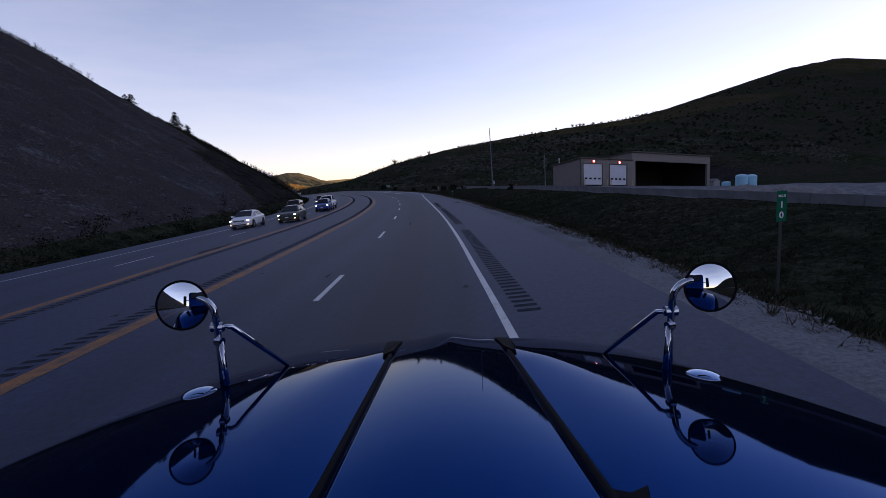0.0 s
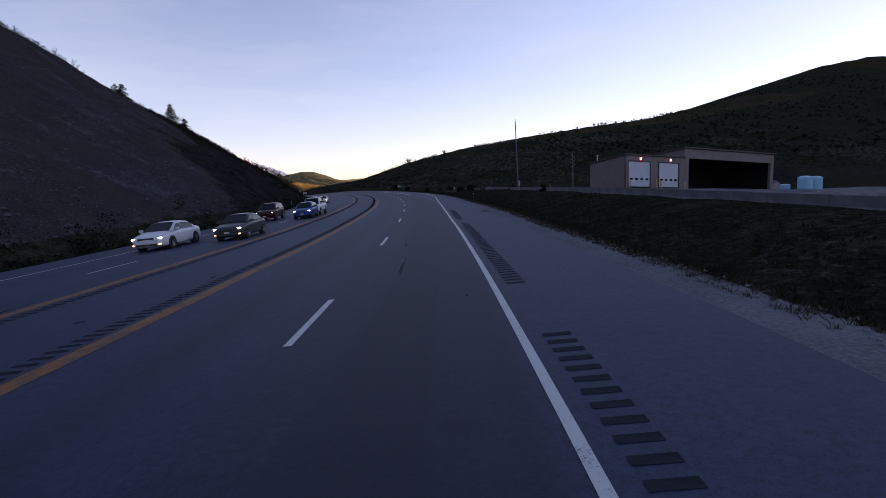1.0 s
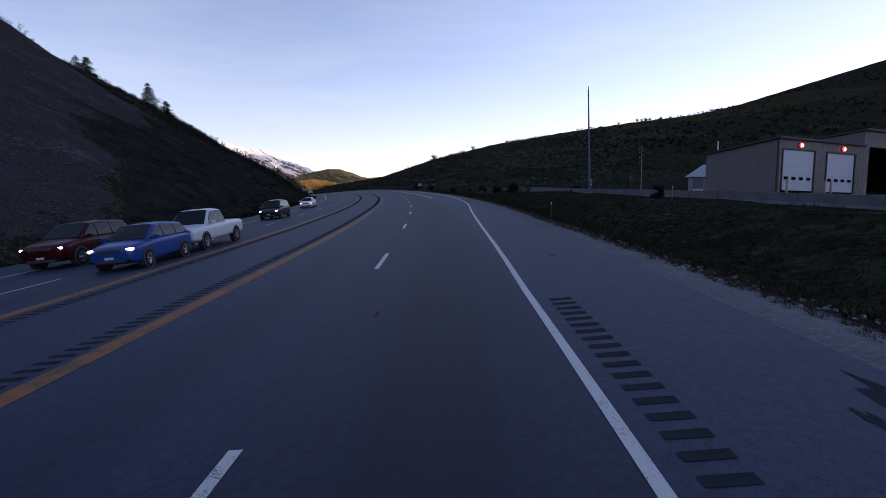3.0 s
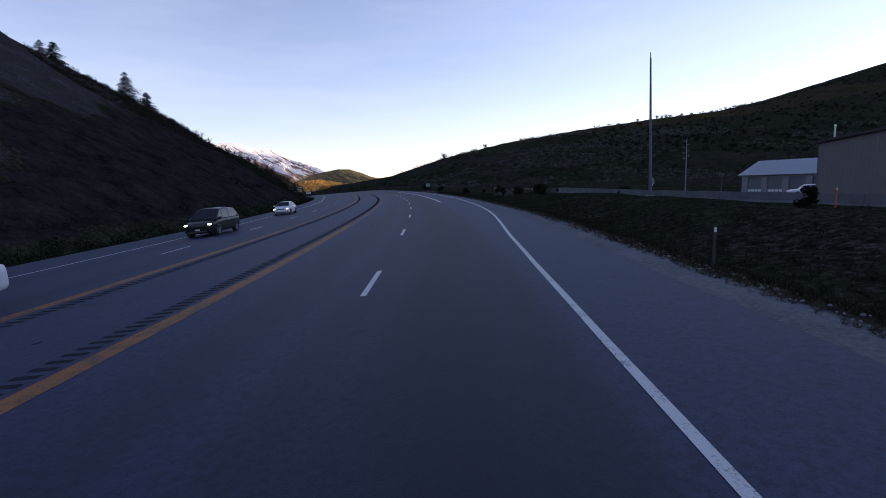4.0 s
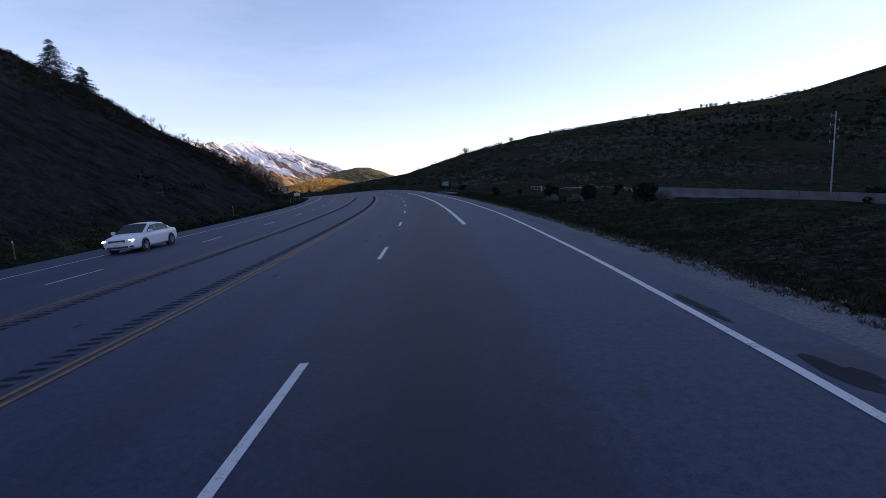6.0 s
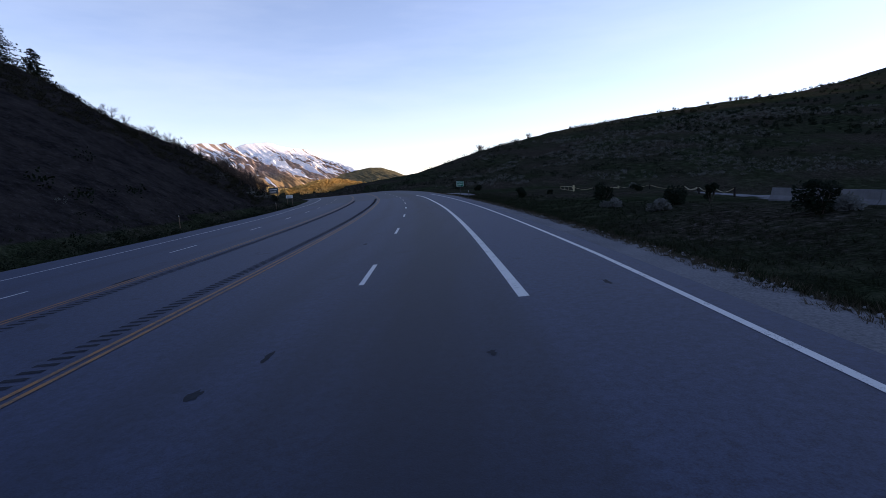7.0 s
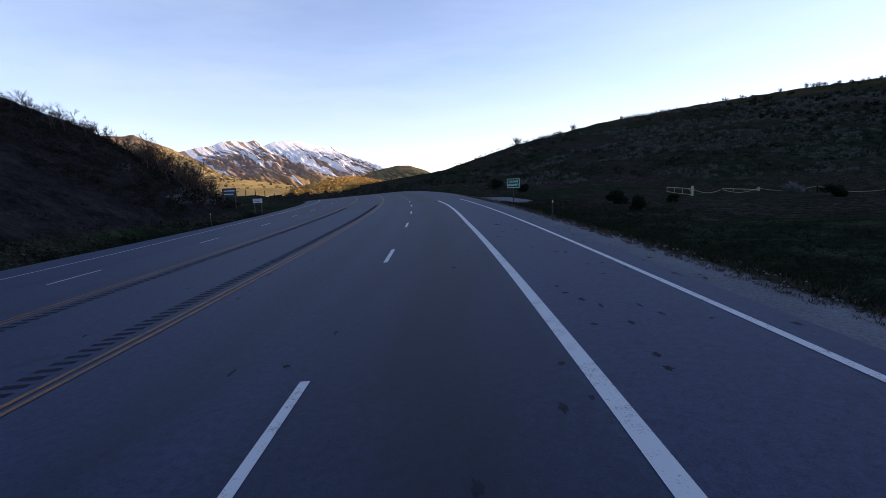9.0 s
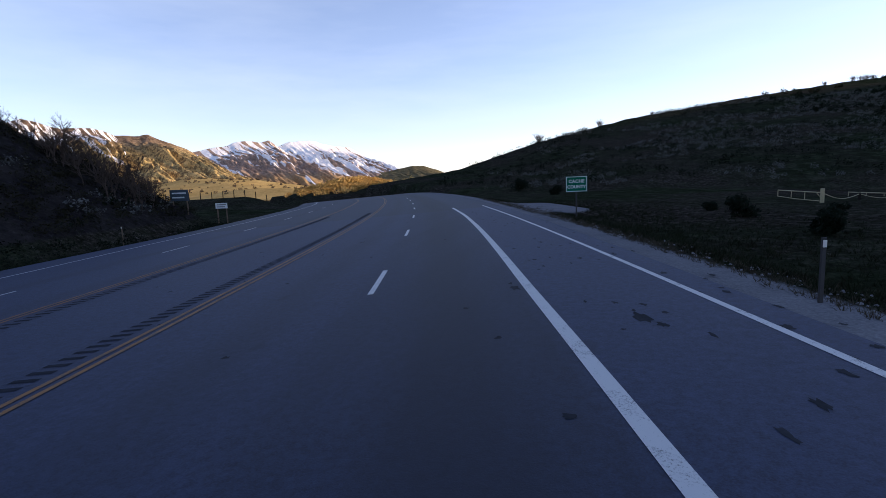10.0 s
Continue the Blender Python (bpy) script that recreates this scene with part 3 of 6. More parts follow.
for _ in range(150):
    patch(rp.uniform(146, 196), rp.uniform(3.9, 6.9), rp.uniform(0.05, 0.16), rp.uniform(0.03, 0.08))
for _ in range(60):
    patch(rp.uniform(140, 196), rp.uniform(-7, 4), rp.uniform(0.05, 0.16), rp.uniform(0.03, 0.08))
for _ in range(40):
    patch(rp.uniform(0, 140), rp.uniform(-7, 6), rp.uniform(0.08, 0.3), rp.uniform(0.04, 0.1))
for s, d, a, b in ((49.7, 5.8, 0.8, 0.3), (48.6, 5.9, 0.4, 0.2), (96.7, 5.95, 0.6, 0.2), (99.5, 5.9, 0.9, 0.12), (167.9, 3.05, 0.25, 0.12), (165.2, 4.6, 0.3, 0.14), (124.6, -8.7, 0.9, 0.1), (29, 1.2, 1.6, 0.06), (34, 1.0, 0.9, 0.05), (25.5, -8.9, 3.0, 0.3)):
    patch(s, d, a, b)
me = bpy.data.meshes.new("asphalt_patches")
me.from_pydata(vs, [], fs)
me.materials.append(M_TAR)
tagged(new("asphalt_patches", me), "small dark tar patches and oil stains on the asphalt", "road patches", kind="stuff")


# ---- mesh helpers ----
def part(name, bm, mat, parent=None, label="", smooth_faces=False):
    me = bpy.data.meshes.new(name)
    bmesh.ops.recalc_face_normals(bm, faces=bm.faces[:])
    bm.to_mesh(me)
    bm.free()
    if smooth_faces:
        me.polygons.foreach_set("use_smooth", np.full(len(me.polygons), True))
    for m in (mat if isinstance(mat, (list, tuple)) else (mat,)):
        me.materials.append(m)
    ob = new(name, me)
    ob.parent = parent
    if label:
        ob["label"] = label
    return ob


def thing(name, m, label, category, group="", kind=""):
    ob = new(name)
    ob.empty_display_size = 0.3
    ob.matrix_world = m
    return tagged(ob, label, category, group, kind)


def box(bm, lo, hi, bevel=0.0, turn=None):
    c = [(a + b) / 2 for a, b in zip(lo, hi)]
    m = Matrix.Translation(c) @ (turn or Matrix.Identity(4)) @ Matrix.Diagonal((*[abs(b - a) for a, b in zip(lo, hi)], 1))
    r = bmesh.ops.create_cube(bm, size=1, matrix=m)
    if bevel:
        edges = list({e for v in r["verts"] for e in v.link_edges})
        bmesh.ops.bevel(bm, geom=edges, offset=bevel, segments=2, profile=0.5, affect="EDGES")


def rod(bm, a, b, r0, r1=None, seg=10, caps=True):
    a, b = Vector(a), Vector(b)
    r1 = r0 if r1 is None else r1
    q = (b - a).to_track_quat("Z", "Y").to_matrix()
    rings = []
    for p, r in ((a, r0), (b, r1)):
        rings.append([bm.verts.new(p + q @ Vector((math.cos(k * math.tau / seg) * r, math.sin(k * math.tau / seg) * r, 0))) for k in range(seg)])
    for k in range(seg):
        bm.faces.new((rings[0][k], rings[0][(k + 1) % seg], rings[1][(k + 1) % seg], rings[1][k]))
    if caps:
        bm.faces.new(rings[0][::-1])
        bm.faces.new(rings[1])


def tube(bm, pts, radius, seg=10):
    """A bent round bar through points."""
    pts = [Vector(p) for p in pts]
    rings = []
    for i, p in enumerate(pts):
        t = (pts[min(i + 1, len(pts) - 1)] - pts[max(i - 1, 0)]).normalized()
        q = t.to_track_quat("Z", "Y").to_matrix()
        rings.append([bm.verts.new(p + q @ Vector((math.cos(k * math.tau / seg) * radius, math.sin(k * math.tau / seg) * radius, 0))) for k in range(seg)])
    for r0, r1 in zip(rings, rings[1:]):
        for k in range(seg):
            bm.faces.new((r0[k], r0[(k + 1) % seg], r1[(k + 1) % seg], r1[k]))
    bm.faces.new(rings[0][::-1])
    bm.faces.new(rings[-1])


def poly_prism(bm, outline, y0, y1):
    """Extrude an outline in x and z from y0 to y1."""
    a = [bm.verts.new((x, y0, z)) for x, z in outline]
    b = [bm.verts.new((x, y1, z)) for x, z in outline]
    bm.faces.new(a)
    bm.faces.new(b[::-1])
    n = len(a)
    for k in range(n):
        bm.faces.new((a[k], b[k], b[(k + 1) % n], a[(k + 1) % n]))


def letters(name, text, size, mat, parent, m, extrude=0.004, spacing=1.1, label=""):
    cu = bpy.data.curves.new(name, "FONT")
    cu.body, cu.size, cu.extrude, cu.align_x, cu.align_y, cu.space_character = text, size, extrude, "CENTER", "CENTER", spacing
    cu.offset = size * 0.022
    tmp = bpy.data.objects.new(name, cu)
    scene.collection.objects.link(tmp)
    me = bpy.data.meshes.new_from_object(tmp.evaluated_get(bpy.context.evaluated_depsgraph_get()))
    bpy.data.objects.remove(tmp)
    me.materials.clear()
    me.materials.append(mat)
    ob = new(name, me)
    ob.parent = parent
    ob.matrix_local = m
    if label:
        ob["label"] = label
    return ob


def emitter(name, colour, strength):
    m, t, b = material(name, 0.4)
    b.inputs["Base Color"].default_value = (*colour, 1)
    b.inputs["Emission Color"].default_value = (*colour, 1)
    b.inputs["Emission Strength"].default_value = strength
    return m


M_SIDING = plain("tan_siding", (0.215, 0.185, 0.172), 0.55, spread=0.08, scale=0.8)
M_TRIM = plain("dark_trim", (0.045, 0.04, 0.038), 0.5, spread=0.2)
M_DOOR = plain("white_door", (0.56, 0.58, 0.64), 0.45, spread=0.05, scale=1.5)
M_GLASS_DARK = plain("dark_glass", (0.008, 0.009, 0.011), 0.08, spread=0.2)
M_GLASS_DARK.node_tree.nodes["Principled BSDF"].inputs["Specular IOR Level"].default_value = 0.25
M_ROOF_METAL = plain("grey_roof_metal", (0.42, 0.44, 0.47), 0.38, 0.6, spread=0.1, scale=1.0)
M_CONCRETE = plain("weathered_concrete", (0.165, 0.165, 0.17), 0.9, spread=0.28, scale=0.9, relief=0.004)
# the shade inside the open shed is put into this dark colour
M_SHED_SHADE = plain("shed_interior_shade", (0.03, 0.028, 0.027), 0.9, spread=0.2)
M_GALV = plain("galvanised_steel", (0.26, 0.275, 0.30), 0.5, 0.55, spread=0.12, scale=2)
M_POLE = plain("dull_galvanised_pole", (0.13, 0.15, 0.19), 0.55, 0.5, spread=0.15, scale=1)
M_GREEN_SIGN = plain("green_sign_sheet", (0.006, 0.135, 0.075), 0.8, spread=0.1, scale=3)
M_BLUE_SIGN = plain("blue_grey_sign_sheet", (0.05, 0.075, 0.095), 0.5, spread=0.1, scale=3)
M_SIGN_WHITE = plain("white_sign_sheet", (0.75, 0.77, 0.76), 0.8, spread=0.05)
M_TANK = plain("pale_blue_tank", (0.28, 0.55, 0.68), 0.4, spread=0.08, scale=0.8)
M_GREY_BLOCK = plain("grey_block_wall", (0.27, 0.26, 0.26), 0.85, spread=0.15, scale=1.2, relief=0.004)
M_GREY_DOOR = plain("grey_overhead_door", (0.13, 0.14, 0.16), 0.5, spread=0.1)
M_YELLOW_POST = plain("pale_yellow_paint", (0.40, 0.35, 0.20), 0.6, spread=0.15)
M_TIMBER = plain("weathered_timber", (0.17, 0.125, 0.085), 0.85, spread=0.35, scale=3, relief=0.004)
M_PLASTIC_POST = plain("brown_marker_post", (0.035, 0.034, 0.036), 0.6, spread=0.2)
M_REFLECTOR = plain("white_reflector", (0.75, 0.75, 0.70), 0.25, spread=0.05)
M_ORANGE = plain("orange_plastic", (0.55, 0.11, 0.03), 0.5, spread=0.12)
M_RED_RING = emitter("red_lamp_glass", (1.0, 0.03, 0.02), 6.0)
M_RED_CORE = emitter("red_lamp_core", (1.0, 0.55, 0.45), 40.0)

SLOPE = 0.058
YARD = Vector((28.32, 99.52, 0.55))
YARD_TURN = 26.34


def lean(bm, k=SLOPE):
    """The yard falls along the building: floors and eaves follow it, uprights stay upright."""
    for v in bm.verts:
        v.co.z -= k * v.co.x


def corrugated(bm, p, q, z0, z1a, z1b, pitch=0.3, depth=0.025, thick=0.16, gap=()):
    """A ribbed wall from p to q, standing between z0 and its sloping top, minus openings (start, end, head)."""
    p, q = Vector((*p, 0)), Vector((*q, 0))
    L = (q - p).length
    t = (q - p) / L
    n = Vector((t.y, -t.x, 0))
    xs = sorted({round(min(L, k * pitch + o), 4) for k in range(int(L / pitch) + 1) for o in (0, pitch * 0.62, pitch * 0.7, pitch * 0.92)} | {0.0, L} | {g for a, b, h in gap for g in (a, b)})
    def off(x):
        k = (x % pitch) / pitch
        return depth if 0.66 < k < 0.95 else 0.0
    for x0, x1 in zip(xs, xs[1:]):
        if x1 - x0 < 1e-4:
            continue
        lo = z0
        for a, b, h in gap:
            if x0 >= a - 1e-4 and x1 <= b + 1e-4:
                lo = h
        v = []
        for x in (x0, x1):
            o = n * off((x0 + x1) / 2)
            top = z1a + (z1b - z1a) * x / L
            v += [p + t * x + o + Vector((0, 0, lo)), p + t * x + o + Vector((0, 0, top))]
        a, b, c, d = (bm.verts.new(w) for w in v)
        e, f, g, h2 = (bm.verts.new(w - o - n * thick) for w in v)
        bm.faces.new((a, c, d, b))
        bm.faces.new((e, f, h2, g))
        bm.faces.new((b, d, h2, f))
        bm.faces.new((a, e, g, c))
        bm.faces.new((a, b, f, e))
        bm.faces.new((c, g, h2, d))
    bmesh.ops.remove_doubles(bm, verts=bm.verts[:], dist=1e-4)


def overhead_door(parent, x, width, height, y):
    rows = 5
    bm = bmesh.new()
    box(bm, (x, y, 0.02), (x + width, y + 0.05, height))
    lean(bm)
    door = part("overhead_door", bm, M_DOOR, parent, "white sectional overhead door, closed")
    for k in range(rows):
        bm = bmesh.new()
        box(bm, (x + 0.02, y - 0.025, 0.03 + k * height / rows), (x + width - 0.02, y + 0.0, (k + 1) * height / rows - 0.02), 0.012)
        lean(bm)
        part("door_panel", bm, M_DOOR, door)
    for k in range(4):
        bm = bmesh.new()
        c = x + width * (0.14 + 0.24 * k)
        box(bm, (c - 0.30, y - 0.05, height * 0.27), (c + 0.30, y - 0.02, height * 0.27 + 0.32), 0.05)
        lean(bm)
        part("door_window", bm, M_GLASS_DARK, door)
    for a, b, h0, h1 in ((x - 0.14, x, 0, height + 0.14), (x + width, x + width + 0.14, 0, height + 0.14), (x, x + width, height, height + 0.14)):
        bm = bmesh.new()
        box(bm, (a, y - 0.16, h0), (b, y + 0.1, h1), 0.01)
        lean(bm)
        part("door_frame", bm, M_TRIM, parent)


def garage():
    g = thing("maintenance_garage", pose(*YARD, 0, 0, YARD_TURN), "tan ribbed-metal garage with two white doors and an open shed", "building")
    W, D = 14.2, 8.5
    doors = ((0.7, 5.0), (7.8, 4.85))
    bm = bmesh.new()
    corrugated(bm, (0, 0), (W, 0), -1.2, 5.2, 5.2, gap=[(x - 0.1, x + w + 0.1, 4.3) for x, w in doors])
    lean(bm)
    part("front_wall", bm, M_SIDING, g)
    bm = bmesh.new()
    corrugated(bm, (0, D), (0, 0), -1.2, 4.1, 5.2)
    lean(bm)
    part("side_wall", bm, M_SIDING, g)
    bm = bmesh.new()
    box(bm, (0, D - 0.1, -1.2), (W, D, 4.05))
    lean(bm)
    part("rear_wall", bm, M_SIDING, g)
    for (x, w) in doors:
        overhead_door(g, x, w, 4.2, 0.06)
    bm = bmesh.new()
    poly_prism(bm, [(-0.3, 0), (W + 0.02, 0), (W + 0.02, 0.2), (-0.3, 0.2)], -0.35, D + 0.2)
    for v in bm.verts:
        v.co.z += 5.22 - v.co.y * 0.129
    lean(bm)
    part("roof", bm, M_TRIM, g, "dark metal roof falling to the rear")
    bm = bmesh.new()
    box(bm, (-0.06, -0.06, -0.6), (0.06, 0.06, 5.2))
    box(bm, (0.1, -0.05, 0.0), (0.16, 0.0, 4.3))
    lean(bm)
    part("corner_trim", bm, M_TRIM, g)
    for x in (3.3, 10.4):
        bm = bmesh.new()
        rod(bm, (x, 0.0, 4.72), (x, -0.14, 4.72), 0.29, 0.29, 16)
        lean(bm)
        lamp = part("warning_lamp", bm, M_TRIM, g, "round red warning lamp, lit")
        bm = bmesh.new()
        rod(bm, (x, -0.14, 4.72), (x, -0.24, 4.72), 0.27, 0.22, 16)
        lean(bm)
        part("lens", bm, M_RED_RING, lamp)
        bm = bmesh.new()
        rod(bm, (x, -0.24, 4.72), (x, -0.26, 4.72), 0.14, 0.12, 12)
        lean(bm)
        part("bulb", bm, M_RED_CORE, lamp)
    bm = bmesh.new()
    rod(bm, (1.35, D - 0.4, 3.9), (1.35, D - 0.4, 5.55), 0.07)
    rod(bm, (1.35, D - 0.4, 5.55), (1.35, D - 0.4, 5.68), 0.14, 0.05)
    part("vent_pipe", bm, M_SIGN_WHITE, g, "white flue pipe with cap")
    # open shed
    X0, X1, SD = 14.22, 39.6, 13.0
    for x, width in ((X0, 1.0), (X1 - 0.9, 0.9)):
        bm = bmesh.new()
        corrugated(bm, (x, -0.02), (x + width, -0.02), -1.0, 6.95, 6.95, thick=0.5)
        lean(bm)
        part("shed_post", bm, M_SIDING, g)
    bm = bmesh.new()
    corrugated(bm, (X0 + 1.0, -0.02), (X1 - 0.9, -0.02), 5.25, 6.95, 6.95)
    lean(bm)
    part("shed_fascia", bm, M_SIDING, g)
    bm = bmesh.new()
    corrugated(bm, (X0, SD), (X0, 0.0), -1.0, 5.65, 6.95)
    lean(bm)
    part("shed_side_wall", bm, M_SIDING, g)
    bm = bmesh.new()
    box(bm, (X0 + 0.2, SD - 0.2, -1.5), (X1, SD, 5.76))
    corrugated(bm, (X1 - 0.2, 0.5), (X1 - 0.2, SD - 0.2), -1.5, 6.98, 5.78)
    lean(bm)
    part("shed_back_wall", bm, M_SHED_SHADE, g, "walls inside the open shed, coloured dark for its shade")
    bm = bmesh.new()
    poly_prism(bm, [(X0 - 0.25, 0), (X1 + 0.25, 0), (X1 + 0.25, 0.22), (X0 - 0.25, 0.22)], -0.4, SD + 0.2)
    for v in bm.verts:
        v.co.z += 6.97 - v.co.y * 0.1
    lean(bm)
    part("shed_roof", bm, M_TRIM, g)
    # floor slab in the same dark colour, painted in place of shade
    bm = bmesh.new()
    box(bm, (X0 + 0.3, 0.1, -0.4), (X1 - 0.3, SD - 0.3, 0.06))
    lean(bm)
    part("shed_floor", bm, M_SHED_SHADE, g, "floor of the open shed, coloured dark for its shade")
    return g


garage()


def bollard(x, y):
    p = Matrix.Translation(YARD) @ pose(0, 0, 0, 0, 0, YARD_TURN) @ Vector((x, y, -SLOPE * x))
    b = thing("bollard", pose(p.x, p.y, p.z - 0.3), "short pale yellow steel bollard beside a garage door", "bollard", "garage bollards")
    bm = bmesh.new()
    rod(bm, (0, 0, 0), (0, 0, 1.35), 0.11, 0.11, 12)
    bmesh.ops.create_uvsphere(bm, u_segments=12, v_segments=6, radius=0.11, matrix=Matrix.Translation((0, 0, 1.35)))
    part("post", bm, M_YELLOW_POST, b)


for bx in (0.25, 6.3, 7.3, 13.2):
    bollard(bx, -0.9)


def bay_building():
    org = Vector((45.0, 163.0, -1.5))
    ang = math.degrees(math.atan2(-0.915, 0.404))
    g = thing("bay_garage", pose(*org, 0, 0, ang), "grey block garage with pale metal roof and bay doors", "building")
    L, W, H = 33.0, 9.5, 3.75
    n = 8
    for k in range(n + 1):
        bm = bmesh.new()
        x = k * 4.1
        box(bm, (x, 0, -0.6), (x + (1.15 if k else 1.3), 0.35, H), 0.01)
        part("pier", bm, M_GREY_BLOCK, g)
    bm = bmesh.new()
    box(bm, (0.0, 0.02, 3.1), (L + 1.1, 0.34, H - 0.004))
    box(bm, (0, 0.352, -0.6), (0.3, W, H))
    poly_prism(bm, [(0, H), (0.3, H), (0.3, H + 0.02), (0, H + 0.02)], 0.3, W)
    part("wall", bm, M_GREY_BLOCK, g)
    bm = bmesh.new()
    a = [bm.verts.new((0.02 + o, y, z)) for o in (0, 0.25) for y, z in ((0, H), (W, H), (W / 2, H + 2.4))]
    bm.faces.new(a[:3])
    bm.faces.new(a[3:][::-1])
    part("gable", bm, M_GREY_BLOCK, g)
    for k in range(n):
        x0, x1 = k * 4.1 + 1.2, (k + 1) * 4.1
        bm = bmesh.new()
        box(bm, (x0, 0.2, -0.3), (x1, 0.28, 3.1))
        d = part("bay_door", bm, M_GREY_DOOR, g, "grey overhead bay door")
        for j in range(6):
            bm = bmesh.new()
            box(bm, (x0, 0.17, -0.2 + j * 0.55), (x1, 0.197, 0.31 + j * 0.55), 0.01)
            part("door_panel", bm, M_GREY_DOOR, d)
        for j in range(4):
            bm = bmesh.new()
            c = x0 + (x1 - x0) * (j + 0.5) / 4
            box(bm, (c - 0.3, 0.14, 0.42), (c + 0.3, 0.165, 0.84), 0.02)
            # matte white sheet paints the reflection on the pane
            part("door_pane", bm, M_SIGN_WHITE, d, "door pane coloured pale for its reflection")
    for side in (0, 1):
        for k in range(int(L * 2.2)):
            x0 = -0.5 + k * 0.475
            bm = bmesh.new()
            y0, y1 = (-0.5, W / 2) if side == 0 else (W / 2, W + 0.5)
            z0, z1 = (H - 0.25, H + 2.42) if side == 0 else (H + 2.42, H - 0.25)
            v = [bm.verts.new(c) for c in ((x0, y0, z0), (x0 + 0.44, y0, z0), (x0 + 0.44, y1, z1), (x0, y1, z1))]
            u = [bm.verts.new((c.co.x, c.co.y, c.co.z + 0.05)) for c in v]
            r = [bm.verts.new(c) for c in ((x0 + 0.44, y0, z0 + 0.1), (x0 + 0.475, y0, z0 + 0.1), (x0 + 0.475, y1, z1 + 0.1), (x0 + 0.44, y1, z1 + 0.1))]
            bm.faces.new(v)
            bm.faces.new(u)
            bm.faces.new(r)
            for a, b in ((0, 1), (1, 2), (2, 3), (3, 0)):
                bm.faces.new((v[a], v[b], u[b], u[a]))
            bm.faces.new((u[1], u[2], r[3], r[0]))
            part("roof_panel", bm, M_ROOF_METAL, g)


bay_building()


# ---- tanks and shed beside the yard ----
def tank(x, y, z, r, h, label):
    t = thing("storage_tank", pose(x, y, z), label, "tank", "brine tanks")
    bm = bmesh.new()
    seg = 28
    prof = [(r, 0), (r, h * 0.88), (r * 0.93, h * 0.95), (r * 0.6, h), (0.25, h * 1.02)]
    for k in range(7):
        rod(bm, (0, 0, h * 0.12 * k + 0.12), (0, 0, h * 0.12 * k + 0.2), r * 1.012, r * 1.012, seg)
    for (r0, z0), (r1, z1) in zip(prof, prof[1:]):
        rod(bm, (0, 0, z0), (0, 0, z1), r0, r1, seg)
    part("shell", bm, M_TANK, t)
    bm = bmesh.new()
    rod(bm, (0, 0, h * 1.0), (0, 0, h * 1.06), 0.3, 0.28, 16)
    part("hatch", bm, M_TRIM, t)


tank(80.2, 131.5, -3.4, 1.45, 3.9, "tall pale blue plastic storage tank on the yard")
tank(84.0, 133.6, -3.5, 1.45, 3.8, "tall pale blue plastic storage tank on the yard")
tank(79.0, 136.5, -3.2, 1.1, 1.9, "low pale blue tank behind the tall ones")


def small_shed():
    s = thing("tool_shed", pose(72.5, 131.5, -3.0, 0, 0, YARD_TURN), "small grey tool shed beside the open garage", "shed")
    bm = bmesh.new()
    poly_prism(bm, [(-1.3, 0), (1.3, 0), (1.3, 2.1), (0, 2.7), (-1.3, 2.1)], -1.2, 1.2)
    part("wall", bm, M_GREY_BLOCK, s)
    bm = bmesh.new()
    for sx in (-1, 1):
        poly_prism(bm, [(0, 2.72), (sx * 1.5, 2.03), (sx * 1.5, 2.11), (0, 2.8)], -1.35, 1.35)
    part("roof", bm, M_TRIM, s)


small_shed()

# ---- concrete barrier along the yard ----
BAR = [(21.0, -24.0), (18.8, 22.0), (17.2, 61.0), (16.4, 85.0), (12.6, 110.0), (7.7, 148.2)]
BAR_Z = [-0.20, 0.08, 0.26, 0.22, 0.14, 0.16]


def barrier_point(l):
    for (a, b, za, zb) in zip(BAR, BAR[1:], BAR_Z, BAR_Z[1:]):
        seg = math.dist(a, b)
        if l <= seg:
            f = l / seg
            return Vector((a[0] + (b[0] - a[0]) * f, a[1] + (b[1] - a[1]) * f, za + (zb - za) * f)), math.degrees(math.atan2(b[1] - a[1], b[0] - a[0]))
        l -= seg
    return None


def barrier_mesh():
    bm = bmesh.new()
    prof = [(-0.30, -0.5), (0.30, -0.5), (0.30, 0.08), (0.13, 0.33), (0.085, 0.84), (-0.085, 0.84), (-0.13, 0.33), (-0.30, 0.08)]
    a = [bm.verts.new((0.012, y, z)) for y, z in prof]
    b = [bm.verts.new((3.038, y, z)) for y, z in prof]
    bm.faces.new(a)
    bm.faces.new(b[::-1])
    for k in range(len(a)):
        bm.faces.new((a[k], b[k], b[(k + 1) % len(a)], a[(k + 1) % len(a)]))
    bmesh.ops.bevel(bm, geom=[e for e in bm.edges if e.calc_length() < 3], offset=0.02, segments=1, affect="EDGES")
    bmesh.ops.recalc_face_normals(bm, faces=bm.faces[:])
    me = bpy.data.meshes.new("barrier_segment")
    bm.to_mesh(me)
    bm.free()
    me.materials.append(M_CONCRETE)
    return me


seg_mesh = barrier_mesh()
l = 0.0
rb = random.Random(4)
while True:
    hit = barrier_point(l)
    if hit is None or barrier_point(l + 3.0) is None:
        break
    ob = new("barrier_segment", seg_mesh)
    ob.matrix_world = pose(hit[0].x, hit[0].y, hit[0].z + rb.uniform(-0.015, 0.015), 0, 0, hit[1] + rb.uniform(-0.3, 0.3))
    tagged(ob, "weathered precast concrete barrier segment along the yard", "barrier", "yard barrier")
    l += 3.05


